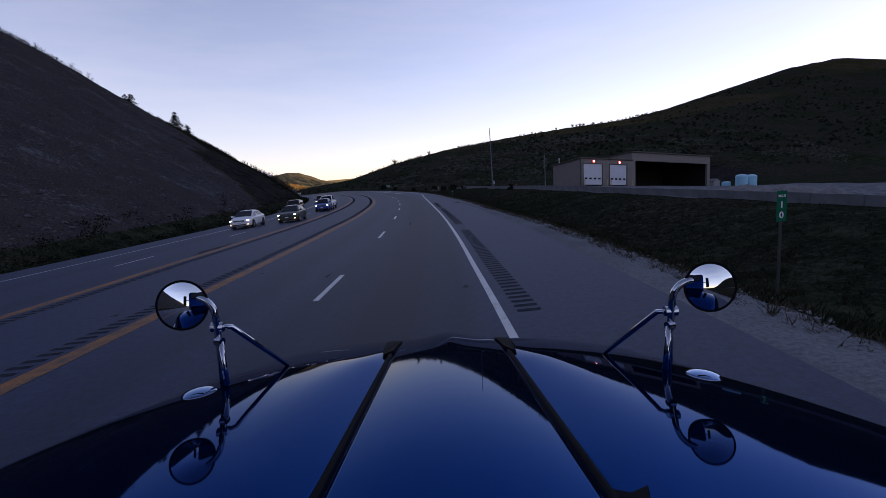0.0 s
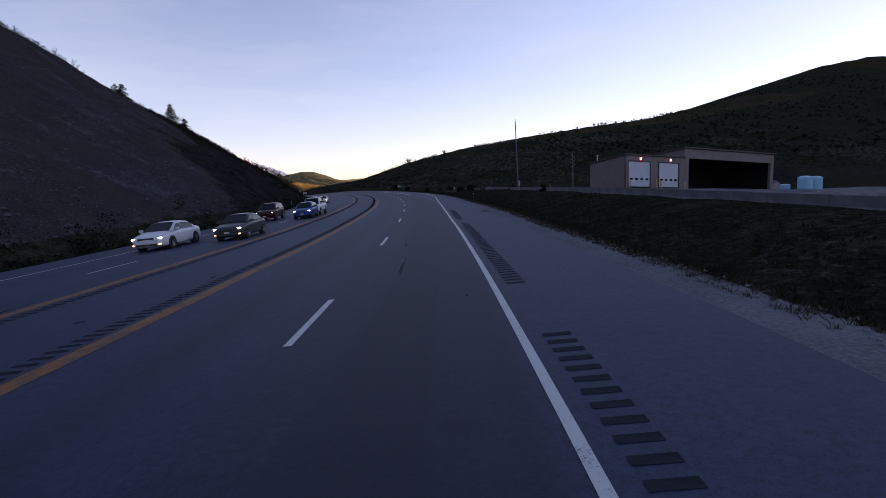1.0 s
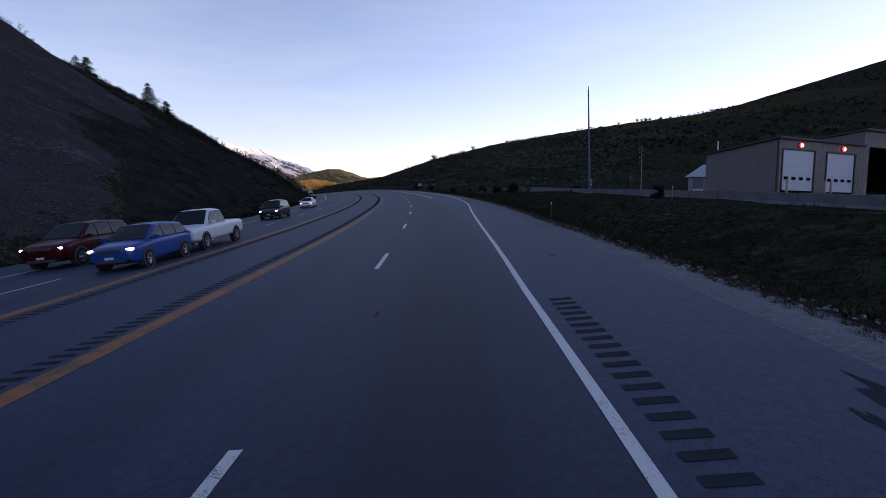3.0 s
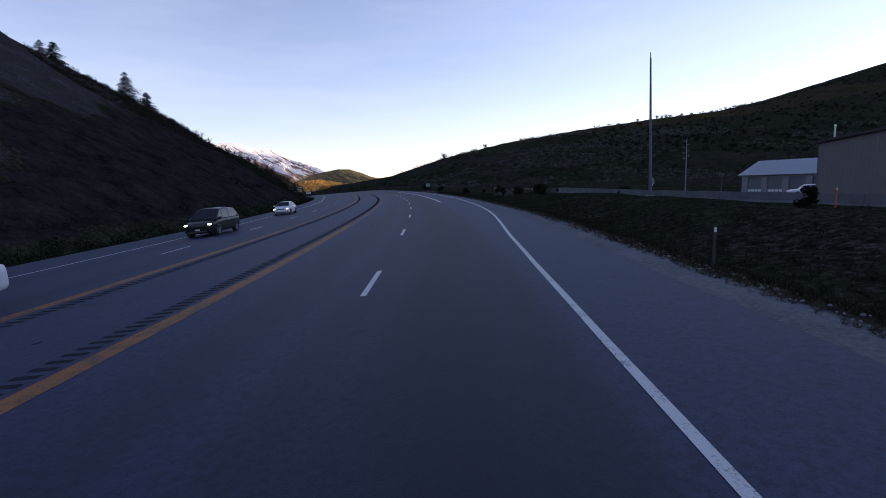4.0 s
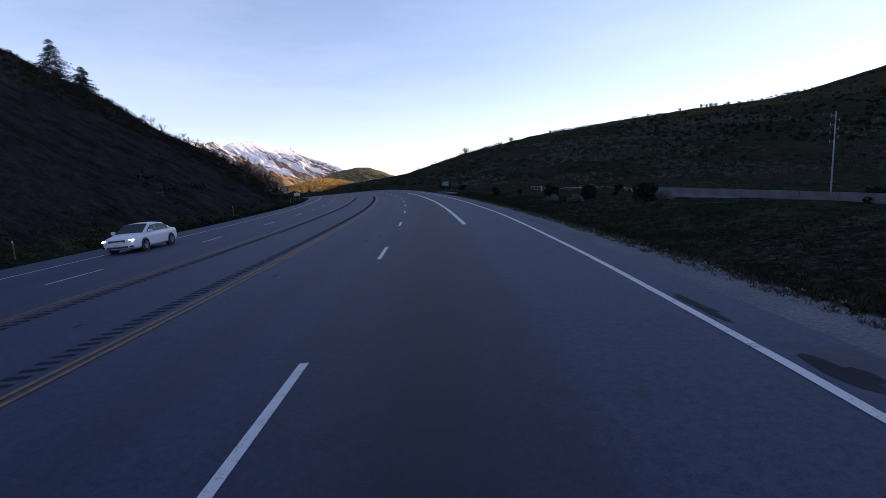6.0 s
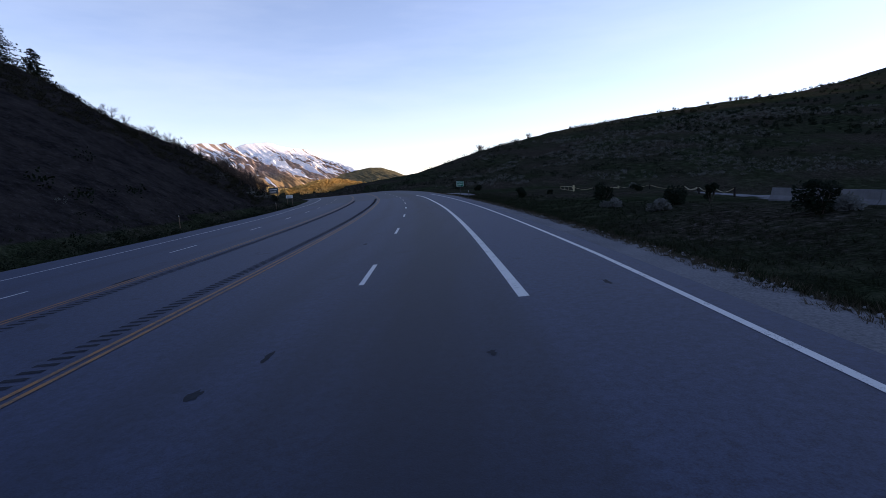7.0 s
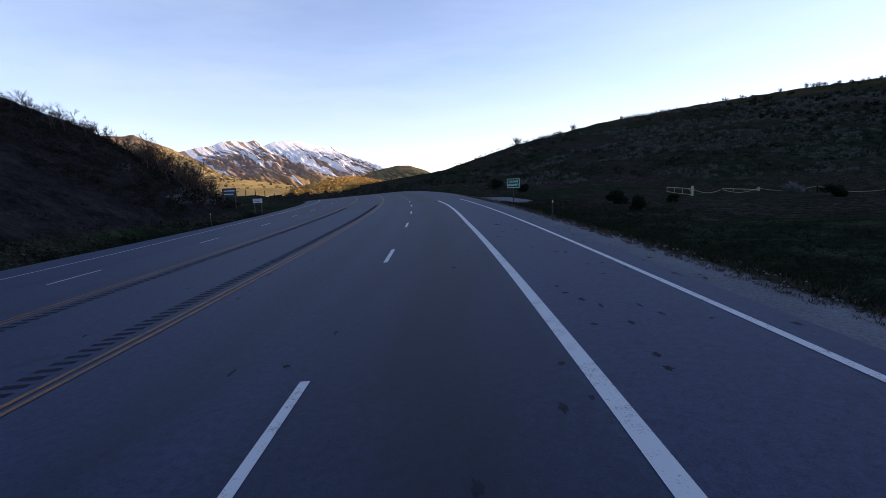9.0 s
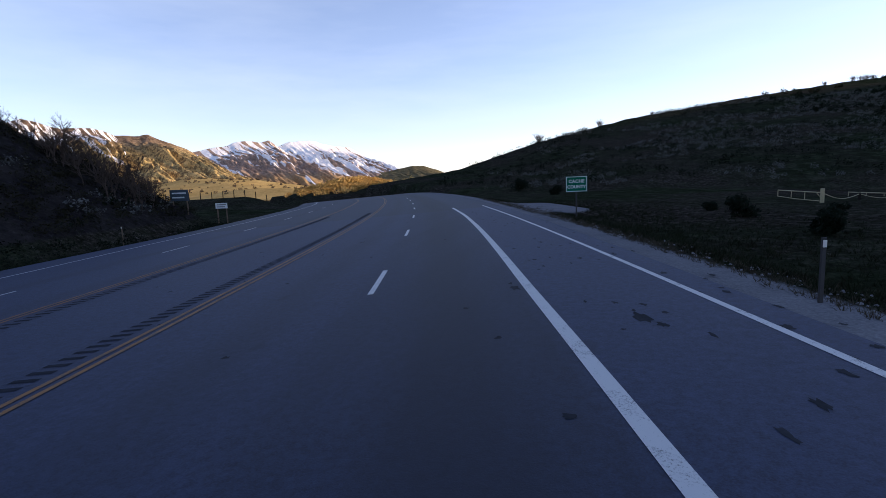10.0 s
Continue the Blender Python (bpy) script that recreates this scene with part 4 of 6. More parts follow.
# ---- poles ----
def tall_pole():
    p = thing("tall_pole", pose(11.8, 110.5, 0.0, 0, -1.2, 0), "tall tapered galvanised steel pole on a concrete footing", "pole")
    bm = bmesh.new()
    rod(bm, (0, 0, 0.55), (0, 0, 13.2), 0.155, 0.075, 14)
    part("shaft", bm, M_POLE, p)
    bm = bmesh.new()
    box(bm, (-0.5, -0.5, -0.8), (0.5, 0.5, 0.5), 0.04)
    part("footing", bm, M_CONCRETE, p)
    bm = bmesh.new()
    box(bm, (-0.3, -0.3, 0.5), (0.3, 0.3, 0.55), 0.01)
    for sx in (-1, 1):
        for sy in (-1, 1):
            rod(bm, (sx * 0.23, sy * 0.23, 0.5), (sx * 0.23, sy * 0.23, 0.66), 0.025, 0.025, 6)
    part("base_plate", bm, M_GALV, p)
    bm = bmesh.new()
    rod(bm, (0, 0, 13.2), (0, 0, 13.7), 0.05, 0.04, 8)
    part("finial", bm, M_TRIM, p)
    bm = bmesh.new()
    box(bm, (0.12, -0.26, 1.6), (0.3, -0.1, 2.1), 0.02)
    part("control_box", bm, M_GALV, p)


tall_pole()


def cabinet_post():
    c = thing("meter_cabinet", pose(12.2, 111.7, 0.6), "narrow white meter cabinet on a post behind the barrier", "cabinet")
    bm = bmesh.new()
    box(bm, (-0.13, -0.1, 0.82), (0.13, 0.1, 1.58), 0.02)
    part("case", bm, M_SIGN_WHITE, c)
    bm = bmesh.new()
    rod(bm, (0, 0, -0.6), (0, 0, 0.82), 0.05)
    part("post", bm, M_GALV, c)


cabinet_post()


def mast():
    z = ground_z(34.9, 164.0)
    m = thing("antenna_mast", pose(34.9, 164.0, z - 0.3), "slim grey antenna mast with small aerials", "mast")
    bm = bmesh.new()
    rod(bm, (0, 0, 0), (0, 0, 9.5 - z + 0.3), 0.12, 0.06, 8)
    part("shaft", bm, M_GALV, m)
    for k in range(7):
        bm = bmesh.new()
        h = 9.2 - z - 0.55 * k
        s = 1 if k % 2 else -1
        rod(bm, (0, 0, h), (0.5 * s, 0.1, h + 0.1), 0.03, 0.03, 6)
        rod(bm, (0.5 * s, 0.1, h - 0.15), (0.5 * s, 0.1, h + 0.3), 0.04, 0.04, 6)
        part("aerial", bm, M_GALV, m)


mast()


def lamp_bollard():
    m = thing("marker_pole", pose(14.3, 101.5, 0.0), "slim dark pole with a small box head by the barrier", "pole")
    bm = bmesh.new()
    rod(bm, (0, 0, -0.5), (0, 0, 2.1), 0.045)
    part("shaft", bm, M_TRIM, m)
    bm = bmesh.new()
    box(bm, (-0.16, -0.1, 2.1), (0.16, 0.1, 2.4), 0.03)
    part("head", bm, M_TRIM, m)


lamp_bollard()


# ---- road-side posts and signs ----
def delineator(x, y, top, label, colour):
    z = ground_z(x, y)
    d = thing("delineator_post", pose(x, y, z, 0, 0, math.degrees(heading(y))), label, "road post", "delineators")
    bm = bmesh.new()
    h = top - z
    box(bm, (-0.032, -0.010, -0.3), (0.032, 0.010, h), 0.005)
    box(bm, (-0.032, 0.006, -0.3), (-0.022, 0.026, h), 0.0)
    box(bm, (0.022, 0.006, -0.3), (0.032, 0.026, h), 0.0)
    part("post", bm, colour, d)
    bm = bmesh.new()
    box(bm, (-0.03, -0.019, h - 0.15), (0.03, -0.011, h - 0.04), 0.003)
    part("reflector", bm, M_REFLECTOR, d, "white reflector")


delineator(1.8, 73.2, 1.1, "slim brown marker post with a white reflector", M_PLASTIC_POST)
delineator(-15.72, 165.45, 1.32, "slim brown marker post with a white reflector", M_PLASTIC_POST)
delineator(13.4, 87.2, 1.5, "orange marker post in front of the barrier", M_ORANGE)
delineator(-41.8, 150.1, 0.38, "slim weathered marker post at the foot of the cut slope", M_TIMBER)
delineator(-33.6, 115.0, 0.13, "slim weathered marker post at the foot of the cut slope", M_TIMBER)
delineator(-50.5, 185.0, 0.2, "slim weathered marker post at the foot of the cut slope", M_TIMBER)


def mile_marker():
    x, y = 8.66, 12.5
    z = ground_z(x, y)
    s = thing("mile_marker", pose(x, y, z, 0, 0, -1.5), "narrow green mile marker sign on a thin steel post", "road sign")
    bm = bmesh.new()
    box(bm, (-0.03, -0.01, -0.4), (0.03, 0.0, 1.75 - z), 0.0)
    box(bm, (-0.03, 0.0, -0.4), (-0.018, 0.03, 1.7 - z), 0.0)
    box(bm, (0.018, 0.0, -0.4), (0.03, 0.03, 1.7 - z), 0.0)
    part("post", bm, M_PLASTIC_POST, s)
    top = 1.74 - z
    bm = bmesh.new()
    box(bm, (-0.127, -0.016, top - 0.78), (0.127, -0.011, top), 0.002)
    plate = part("panel", bm, M_GREEN_SIGN, s)
    for txt, h, size in (("MILE", top - 0.13, 0.085), ("1", top - 0.36, 0.23), ("0", top - 0.62, 0.23)):
        letters("legend", txt, size, M_SIGN_WHITE, plate, pose(0, -0.0175, h, 90, 0, 0), 0.001)


mile_marker()


def county_sign():
    x, y = -19.15, 183.95
    z = ground_z(x, y)
    s = thing("county_sign", pose(x, y, z, 0, 0, 10), "green county line sign with white border on one post", "road sign")
    bm = bmesh.new()
    rod(bm, (0, 0.04, -0.4), (0, 0.04, 2.3 - z), 0.04, 0.04, 8)
    part("post", bm, M_PLASTIC_POST, s)
    top = 2.44 - z
    bm = bmesh.new()
    box(bm, (-0.56, -0.012, top - 0.82), (0.56, 0.0, top), 0.002)
    plate = part("panel", bm, M_GREEN_SIGN, s)
    bm = bmesh.new()
    for a, b in (((-0.54, top - 0.80), (0.54, top - 0.77)), ((-0.54, top - 0.05), (0.54, top - 0.02)), ((-0.54, top - 0.77), (-0.51, top - 0.05)), ((0.51, top - 0.77), (0.54, top - 0.05))):
        box(bm, (a[0], -0.016, a[1]), (b[0], -0.0125, b[1]))
    part("border", bm, M_SIGN_WHITE, plate)
    letters("legend", "CACHE", 0.23, M_SIGN_WHITE, plate, pose(0, -0.0135, top - 0.27, 90, 0, 0), 0.002, 1.1)
    letters("legend", "COUNTY", 0.225, M_SIGN_WHITE, plate, pose(0, -0.0135, top - 0.56, 90, 0, 0), 0.002, 1.02)


county_sign()


def board_sign(name, x, y, w, h, top, label, mat, turn, bars):
    z = ground_z(x, y)
    s = thing(name, pose(x, y, z, 0, 0, turn), label, "road sign")
    for sx in (-0.38, 0.38):
        bm = bmesh.new()
        box(bm, (sx * w - 0.05, 0.03, -0.5), (sx * w + 0.05, 0.13, top - z), 0.005)
        part("post", bm, M_TIMBER, s)
    bm = bmesh.new()
    box(bm, (-w / 2, -0.02, top - z - h), (w / 2, 0.025, top - z), 0.004)
    plate = part("panel", bm, mat, s)
    for k in range(bars):
        bm = bmesh.new()
        c = top - z - h * (k + 0.8) / (bars + 0.6)
        box(bm, (-w * 0.38, -0.03, c - h * 0.06), (w * (0.38 - 0.1 * (k % 2)), -0.022, c + h * 0.06))
        part("lettering_bar", bm, M_SIGN_WHITE if mat is not M_SIGN_WHITE else M_TRIM, plate)


board_sign("roadside_board", -58.6, 199.5, 1.9, 1.15, 2.75, "blue-grey roadside board on two timber posts", M_BLUE_SIGN, 15, 2)
board_sign("low_white_sign", -58.2, 205.2, 1.35, 0.62, 1.1, "low white sign with dark lines of writing", M_SIGN_WHITE, 15, 2)


# ---- pole gate and chain fence in the field ----
def pole_gate(x, y, turn, top, length):
    gz = ground_z(x, y)
    g = thing("pole_gate", pose(x, y, gz, 0, 0, turn), "pale yellow pipe gate hung on a stout square post", "gate", "field gates")

    def bar(name, r, *pts):
        bm = bmesh.new()
        tube(bm, [(u, w, z - gz) for u, w, z in pts], r, 8)
        return part(name, bm, M_YELLOW_POST, g)

    bm = bmesh.new()
    box(bm, (-0.11, -0.11, -0.7), (0.11, 0.11, top - gz), 0.02)
    part("gate_post", bm, M_YELLOW_POST, g)
    bar("top_rail", 0.04, (-length, 0.1, top - 0.12), (-length / 2, 0.05, top - 0.22), (-0.1, 0, top - 0.32))
    bar("lower_rail", 0.028, (-length, 0.1, top - 0.62), (-length * 0.6, 0.07, top - 0.82), (-0.1, 0, top - 0.98))
    bar("brace", 0.025, (-0.45, 0, top - 0.3), (-0.1, 0, top - 0.72))
    for f in (0.99, 0.68, 0.38):
        bar("upright", 0.025, (-length * f, 0.06, top - 0.32 + 0.2 * f), (-length * f, 0.06, top - 0.98 + 0.36 * f))


pole_gate(-0.53, 201.5, -50, 0.78, 3.4)
pole_gate(8.43, 207.8, -30, 0.20, 4.0)


M_DARK_TIMBER = plain("dark_timber", (0.022, 0.019, 0.017), 0.9, spread=0.3, scale=4)


def chain_fence():
    """Chains hung from post to post, from the first gate round to the yard's barrier."""
    stops = [(-0.53, 201.5, 0.45), (3.4, 204.6, 0.15), (8.43, 207.8, 0.05), (13.5, 205.2, 0), (17.3, 200.0, 0), (17.0, 190.0, 0), (11.5, 178.0, 0), (10.8, 170.0, 0), (9.6, 162.0, 0), (8.7, 154.5, 0)]
    stops = stops[:3] + [(x, y, ground_z(x, y) + 0.8) for x, y, _ in stops[3:]]
    f = thing("chain_fence", pose(3.4, 204.6, ground_z(3.4, 204.6)), "sagging pale chains between short dark timber posts", "fence")
    o = Vector((3.4, 204.6, ground_z(3.4, 204.6)))
    for x, y, top in stops[1:2] + stops[3:]:
        bm = bmesh.new()
        rod(bm, Vector((x, y, ground_z(x, y) - 0.4)) - o, Vector((x, y, top + 0.1)) - o, 0.10, 0.085, 8)
        part("fence_post", bm, M_DARK_TIMBER, f, "short dark timber post")
    for a, b in zip(stops, stops[1:]):
        bm = bmesh.new()
        pts = [Vector(a).lerp(Vector(b), k / 14) - Vector((0, 0, 0.42 * math.sin(math.pi * k / 14))) - o for k in range(15)]
        for k, (p, q) in enumerate(zip(pts, pts[1:])):
            tube(bm, [p, p.lerp(q, 0.5) + Vector((0, 0, -0.004)), q], 0.024, 6)
        part("chain", bm, M_YELLOW_POST, f, "pale painted chain")


chain_fence()


# ---- gravel heap on the yard ----
def gravel_heap():
    r, c = 46, 26
    U, W = np.meshgrid(np.linspace(-14, 12, r), np.linspace(-5, 5, c))
    h = np.interp(U, [-14, -9, -3, 2, 4, 6, 9, 12], [0.2, 1.5, 2.1, 2.4, 2.1, 1.3, 0.7, 0.0])
    h = h * np.clip(1.08 - (W / 5) ** 2, 0, 1) ** 0.8 * (1 + 0.25 * fbm(U, W, 3, 3, 4)) + 0.22 * fbm(U, W, 1.5, 3, 9)
    ux, uy = 0.79, -0.61
    X, Y = 60 + U * ux - W * uy, 80 + U * uy + W * ux
    base = land(X.ravel(), Y.ravel())[0].reshape(X.shape)
    return tagged(grid_mesh("gravel_heap", X, Y, base + h - 0.2, M_HEAP, smooth_shade=False), "long low heap of pale road gravel on the yard", "gravel heap", kind="stuff")


M_HEAP = plain("pale_gravel", (0.19, 0.175, 0.17), 0.95, spread=0.4, scale=0.8, relief=0.03)
gravel_heap()


def field_fence():
    for k in range(16):
        x, y = -116 + 1.95 * k, 238.2 + 1.19 * k
        z = ground_z(x, y)
        f = thing("fence_post", pose(x, y, z), "weathered timber fence post in the golden field", "fence post", "field fence")
        bm = bmesh.new()
        rod(bm, (0, 0, -0.4), (0, 0, 1.5), 0.1, 0.08, 7)
        part("post", bm, M_DARK_TIMBER, f)


field_fence()


# ---- plants and stones ----
M_NEEDLE = plain("conifer_needles", (0.006, 0.010, 0.006), 0.8, spread=0.4, scale=2)
M_BARK = plain("grey_bark", (0.075, 0.06, 0.05), 0.9, spread=0.3, scale=4)
M_JUNIPER = plain("dark_shrub_leaves", (0.008, 0.013, 0.007), 0.85, spread=0.4, scale=3)
M_SAGE = plain("grey_green_sage", (0.105, 0.108, 0.098), 0.9, spread=0.4, scale=1.5)
M_TUFT = plain("dry_grass_blades", (0.024, 0.023, 0.013), 0.9, spread=0.5, scale=0.7)
M_STRAW = plain("dead_straw_blades", (0.070, 0.060, 0.042), 0.9, spread=0.5, scale=0.7)
M_TUFT_GREEN = plain("green_grass_blades", (0.016, 0.021, 0.010), 0.9, spread=0.4, scale=0.7)
M_TWIG = plain("bare_twigs", (0.078, 0.060, 0.048), 0.9, spread=0.3, scale=2)
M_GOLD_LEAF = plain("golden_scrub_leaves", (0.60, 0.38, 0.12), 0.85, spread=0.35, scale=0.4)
M_PALE_STONE = plain("pale_verge_stones", (0.22, 0.22, 0.23), 0.95, spread=0.5, scale=2, relief=0.01)
M_STONE = plain("slope_stones", (0.082, 0.080, 0.088), 0.95, spread=0.5, scale=2, relief=0.01)


def mesh_of(name, verts, faces, mat, smooth_faces=False):
    me = bpy.data.meshes.new(name)
    me.from_pydata(verts, [], faces)
    me.materials.append(mat)
    if smooth_faces:
        me.polygons.foreach_set("use_smooth", np.full(len(faces), True))
    me.update()
    return me


def leafy(rg, centre, spread, count, size, flat=0.6):
    """Small leaf clumps round a centre: vertices and faces."""
    vs, fs = [], []
    for _ in range(count):
        d = Vector((rg.gauss(0, 1), rg.gauss(0, 1), rg.gauss(0, flat)))
        d = d.normalized() * spread * (0.35 + 0.65 * rg.random() ** 0.5)
        c = Vector(centre) + Vector((d.x, d.y, d.z))
        a = Vector((rg.gauss(0, 1), rg.gauss(0, 1), rg.gauss(0, 1))).normalized()
        b = a.orthogonal().normalized()
        s = size * rg.uniform(0.6, 1.4)
        n = len(vs)
        vs += [tuple(c + a * s), tuple(c + b * s * 0.55), tuple(c - a * s), tuple(c - b * s * 0.55)]
        fs.append((n, n + 1, n + 2, n + 3))
    return vs, fs


def conifer_meshes(h, seed):
    rg = random.Random(seed)
    bm = bmesh.new()
    rod(bm, (0, 0, -0.5), (0, 0, h * 0.97), 0.035 * h * 0.5, 0.015, 7)
    vs, fs = [], []
    tiers = int(h * 3.2)
    for k in range(tiers):
        z = h * (0.1 + 0.88 * k / tiers)
        r = ((h - z) * 0.54 + 0.4) * rg.uniform(0.75, 1.15)
        for j in range(11):
            if rg.random() < 0.14:
                continue
            a = rg.uniform(0, math.tau)
            L = r * rg.uniform(0.5, 1.2)
            tip = Vector((math.cos(a) * L, math.sin(a) * L, z - L * rg.uniform(0.15, 0.45)))
            root = Vector((0, 0, z))
            for q in range(5):
                p = root.lerp(tip, 0.25 + 0.19 * q)
                v2, f2 = leafy(rg, p, (0.05 + 0.022 * L * (5 - q)), 9, 0.05 + 0.03 * L)
                n = len(vs)
                vs += v2
                fs += [tuple(i + n for i in f) for f in f2]
    return bm, vs, fs


def conifer(x, y, h, seed, sink=0.2):
    t = thing("conifer", pose(x, y, ground_z(x, y) - sink, 0, 0, seed * 40), "dark pointed conifer on the crest of the cut slope", "tree", "crest conifers")
    bm, vs, fs = conifer_meshes(h, seed)
    part("trunk", bm, M_BARK, t)
    ob = new("crown", mesh_of("crown", vs, fs, M_NEEDLE))
    ob.parent = t


def spur(w, side=0.0):
    return -60 - 0.657 * w - 0.754 * side, 204 - 0.754 * w + 0.657 * side


for k, (w, side, h) in enumerate([(54.6, 4, 9.6), (57.2, 1, 5.8), (41.3, 5, 13.2), (36.8, 6.5, 13.2), (28, 0, 2.8)]):
    conifer(*spur(w, side), h, k + 1)


def twig_bush(rg, base, h, vs, fs, stems=7):
    """Leafless stems that fork twice."""
    def limb(p, d, L, r, depth):
        q = p + d * L
        s = d.orthogonal().normalized()
        u = d.cross(s)
        n = len(vs)
        for c, rr in ((p, r), (q, r * 0.55)):
            for a in range(3):
                vs.append(tuple(c + s * math.cos(a * 2.094) * rr + u * math.sin(a * 2.094) * rr))
        for a in range(3):
            fs.append((n + a, n + (a + 1) % 3, n + 3 + (a + 1) % 3, n + 3 + a))
        if depth:
            for _ in range(3):
                e = (d + Vector((rg.gauss(0, 0.42), rg.gauss(0, 0.42), rg.gauss(0.1, 0.25)))).normalized()
                limb(q if rg.random() < 0.7 else p.lerp(q, 0.6), e, L * rg.uniform(0.5, 0.75), r * 0.55, depth - 1)
    for _ in range(stems):
        d = Vector((rg.gauss(0, 0.35), rg.gauss(0, 0.35), 1)).normalized()
        limb(Vector(base), d, h * rg.uniform(0.35, 0.5), 0.012 * h + 0.012, 2)


def sapling(rg, h, vs, fs):
    """One leaning stem that forks again and again into fine twigs."""
    def limb(p, d, L, r, depth):
        q = p + d * L
        s = d.orthogonal().normalized()
        u = d.cross(s)
        n = len(vs)
        for c, rr in ((p, r), (q, r * 0.7)):
            for a in range(3):
                vs.append(tuple(c + s * math.cos(a * 2.094) * rr + u * math.sin(a * 2.094) * rr))
        for a in range(3):
            fs.append((n + a, n + (a + 1) % 3, n + 3 + (a + 1) % 3, n + 3 + a))
        if depth:
            for k in range(3 if depth > 1 else 4):
                e = (d + Vector((rg.gauss(0, 0.5), rg.gauss(0, 0.5), rg.gauss(0.12, 0.3)))).normalized()
                limb(p.lerp(q, 1.0 if k == 0 else rg.uniform(0.35, 1.0)), e, L * rg.uniform(0.55, 0.85), r * 0.6, depth - 1)
    for _ in range(rg.choice((1, 1, 2))):
        d = Vector((rg.gauss(0, 0.16), rg.gauss(0, 0.16), 1)).normalized()
        limb(Vector((rg.gauss(0, 0.15), rg.gauss(0, 0.15), 0)), d, h * 0.36, 0.015 * h + 0.018, 4)


def bare_tree(x, y, h, seed):
    rg = random.Random(seed)
    t = thing("bare_tree", pose(x, y, ground_z(x, y) - 0.15), "leafless grey-brown sapling on the slope's end", "tree", "bare saplings")
    vs, fs = [], []
    sapling(rg, h, vs, fs)
    ob = new("crown", mesh_of("crown", vs, fs, M_TWIG))
    ob.parent = t


rt = random.Random(21)
for k in range(165):
    w = rt.uniform(4.5, 30) if k < 94 else rt.uniform(55, 120) if k < 112 else rt.uniform(5, 13)
    side = rt.uniform(-8, 4) if k < 94 else rt.uniform(-2, 2) if k < 112 else rt.uniform(-10, 1)
    tall = rt.uniform(1.8, 3.6) if w < 12.5 else rt.uniform(1.1, 2.2) if w < 17 else rt.uniform(1.4, 2.8)
    bare_tree(*spur(w, side), tall, 100 + k)

# low brush along the crest of the cut
vs, fs = [], []
rg = random.Random(5)
for k in range(900):
    w = rg.uniform(2, 125)
    x, y = spur(w, rg.gauss(0.5, 1.6))
    twig_bush(rg, (x, y, ground_z(x, y) - 0.1), rg.uniform(0.5, 1.1 + 1.3 * rg.random() ** 3), vs, fs, 4)
tagged(new("crest_brush", mesh_of("crest_brush", vs, fs, M_TWIG)), "leafless brush along the crest of the cut slope", "brush", kind="stuff")


def crest_line(rg):
    return spur(rg.uniform(2, 125), rg.gauss(0.4, 1.2))


# dark shrubs in the field
def shrub(x, y, r, h, seed, mat, label, group, sink=0.1):
    rg = random.Random(seed)
    s = thing("shrub", pose(x, y, ground_z(x, y) - sink), label, "shrub", group)
    vs, fs = [], []
    for _ in range(9):
        c = (rg.gauss(0, r * 0.42), rg.gauss(0, r * 0.42), h * rg.uniform(0.22, 0.8))
        v2, f2 = leafy(rg, c, r * rg.uniform(0.4, 0.65), 130, 0.075 * (r + 0.5), 0.8)
        n = len(vs)
        vs += v2
        fs += [tuple(i + n for i in f) for f in f2]
    ob = new("foliage", mesh_of("foliage", vs, fs, mat))
    ob.parent = s
    bm = bmesh.new()
    for k in range(4):
        rod(bm, (0, 0, -0.2), (rg.gauss(0, r * 0.3), rg.gauss(0, r * 0.3), h * 0.6), 0.04, 0.015, 5)
    part("stem", bm, M_BARK, s)


DARK = "dense dark evergreen shrub in the roadside field"
PALE = "pale grey sagebrush bush in the roadside field"
for k, (x, y, r, h) in enumerate([(12.5, 87.9, 0.45, 1.3), (3.57, 132.0, 0.75, 1.8), (0.99, 144.4, 0.8, 1.5), (-1.75, 158.0, 0.9, 1.9), (4.72, 148.5, 0.45, 1.7), (-10.0, 188.7, 0.85, 1.5), (-9.8, 179.3, 0.7, 1.2), (-5.4, 188.2, 0.4, 0.8), (-10.0, 195.0, 0.5, 0.7),
                                 (8.0, 190.0, 0.8, 1.2), (12.0, 120.0, 0.6, 0.9), (-30.0, 262.0, 1.6, 2.6), (-22, 242, 1.2, 1.8)]):
    shrub(x, y, r, h, 40 + k, M_JUNIPER, DARK, "dark shrubs")
for k, (x, y, r, h) in enumerate([(-0.38, 141.9, 0.7, 0.7), (-2.28, 149.6, 0.65, 0.8), (5.0, 133.0, 0.7, 0.7), (10.6, 204.0, 1.0, 1.2)]):
    shrub(x, y, r, h, 70 + k, M_SAGE, PALE, "sagebrush bushes")


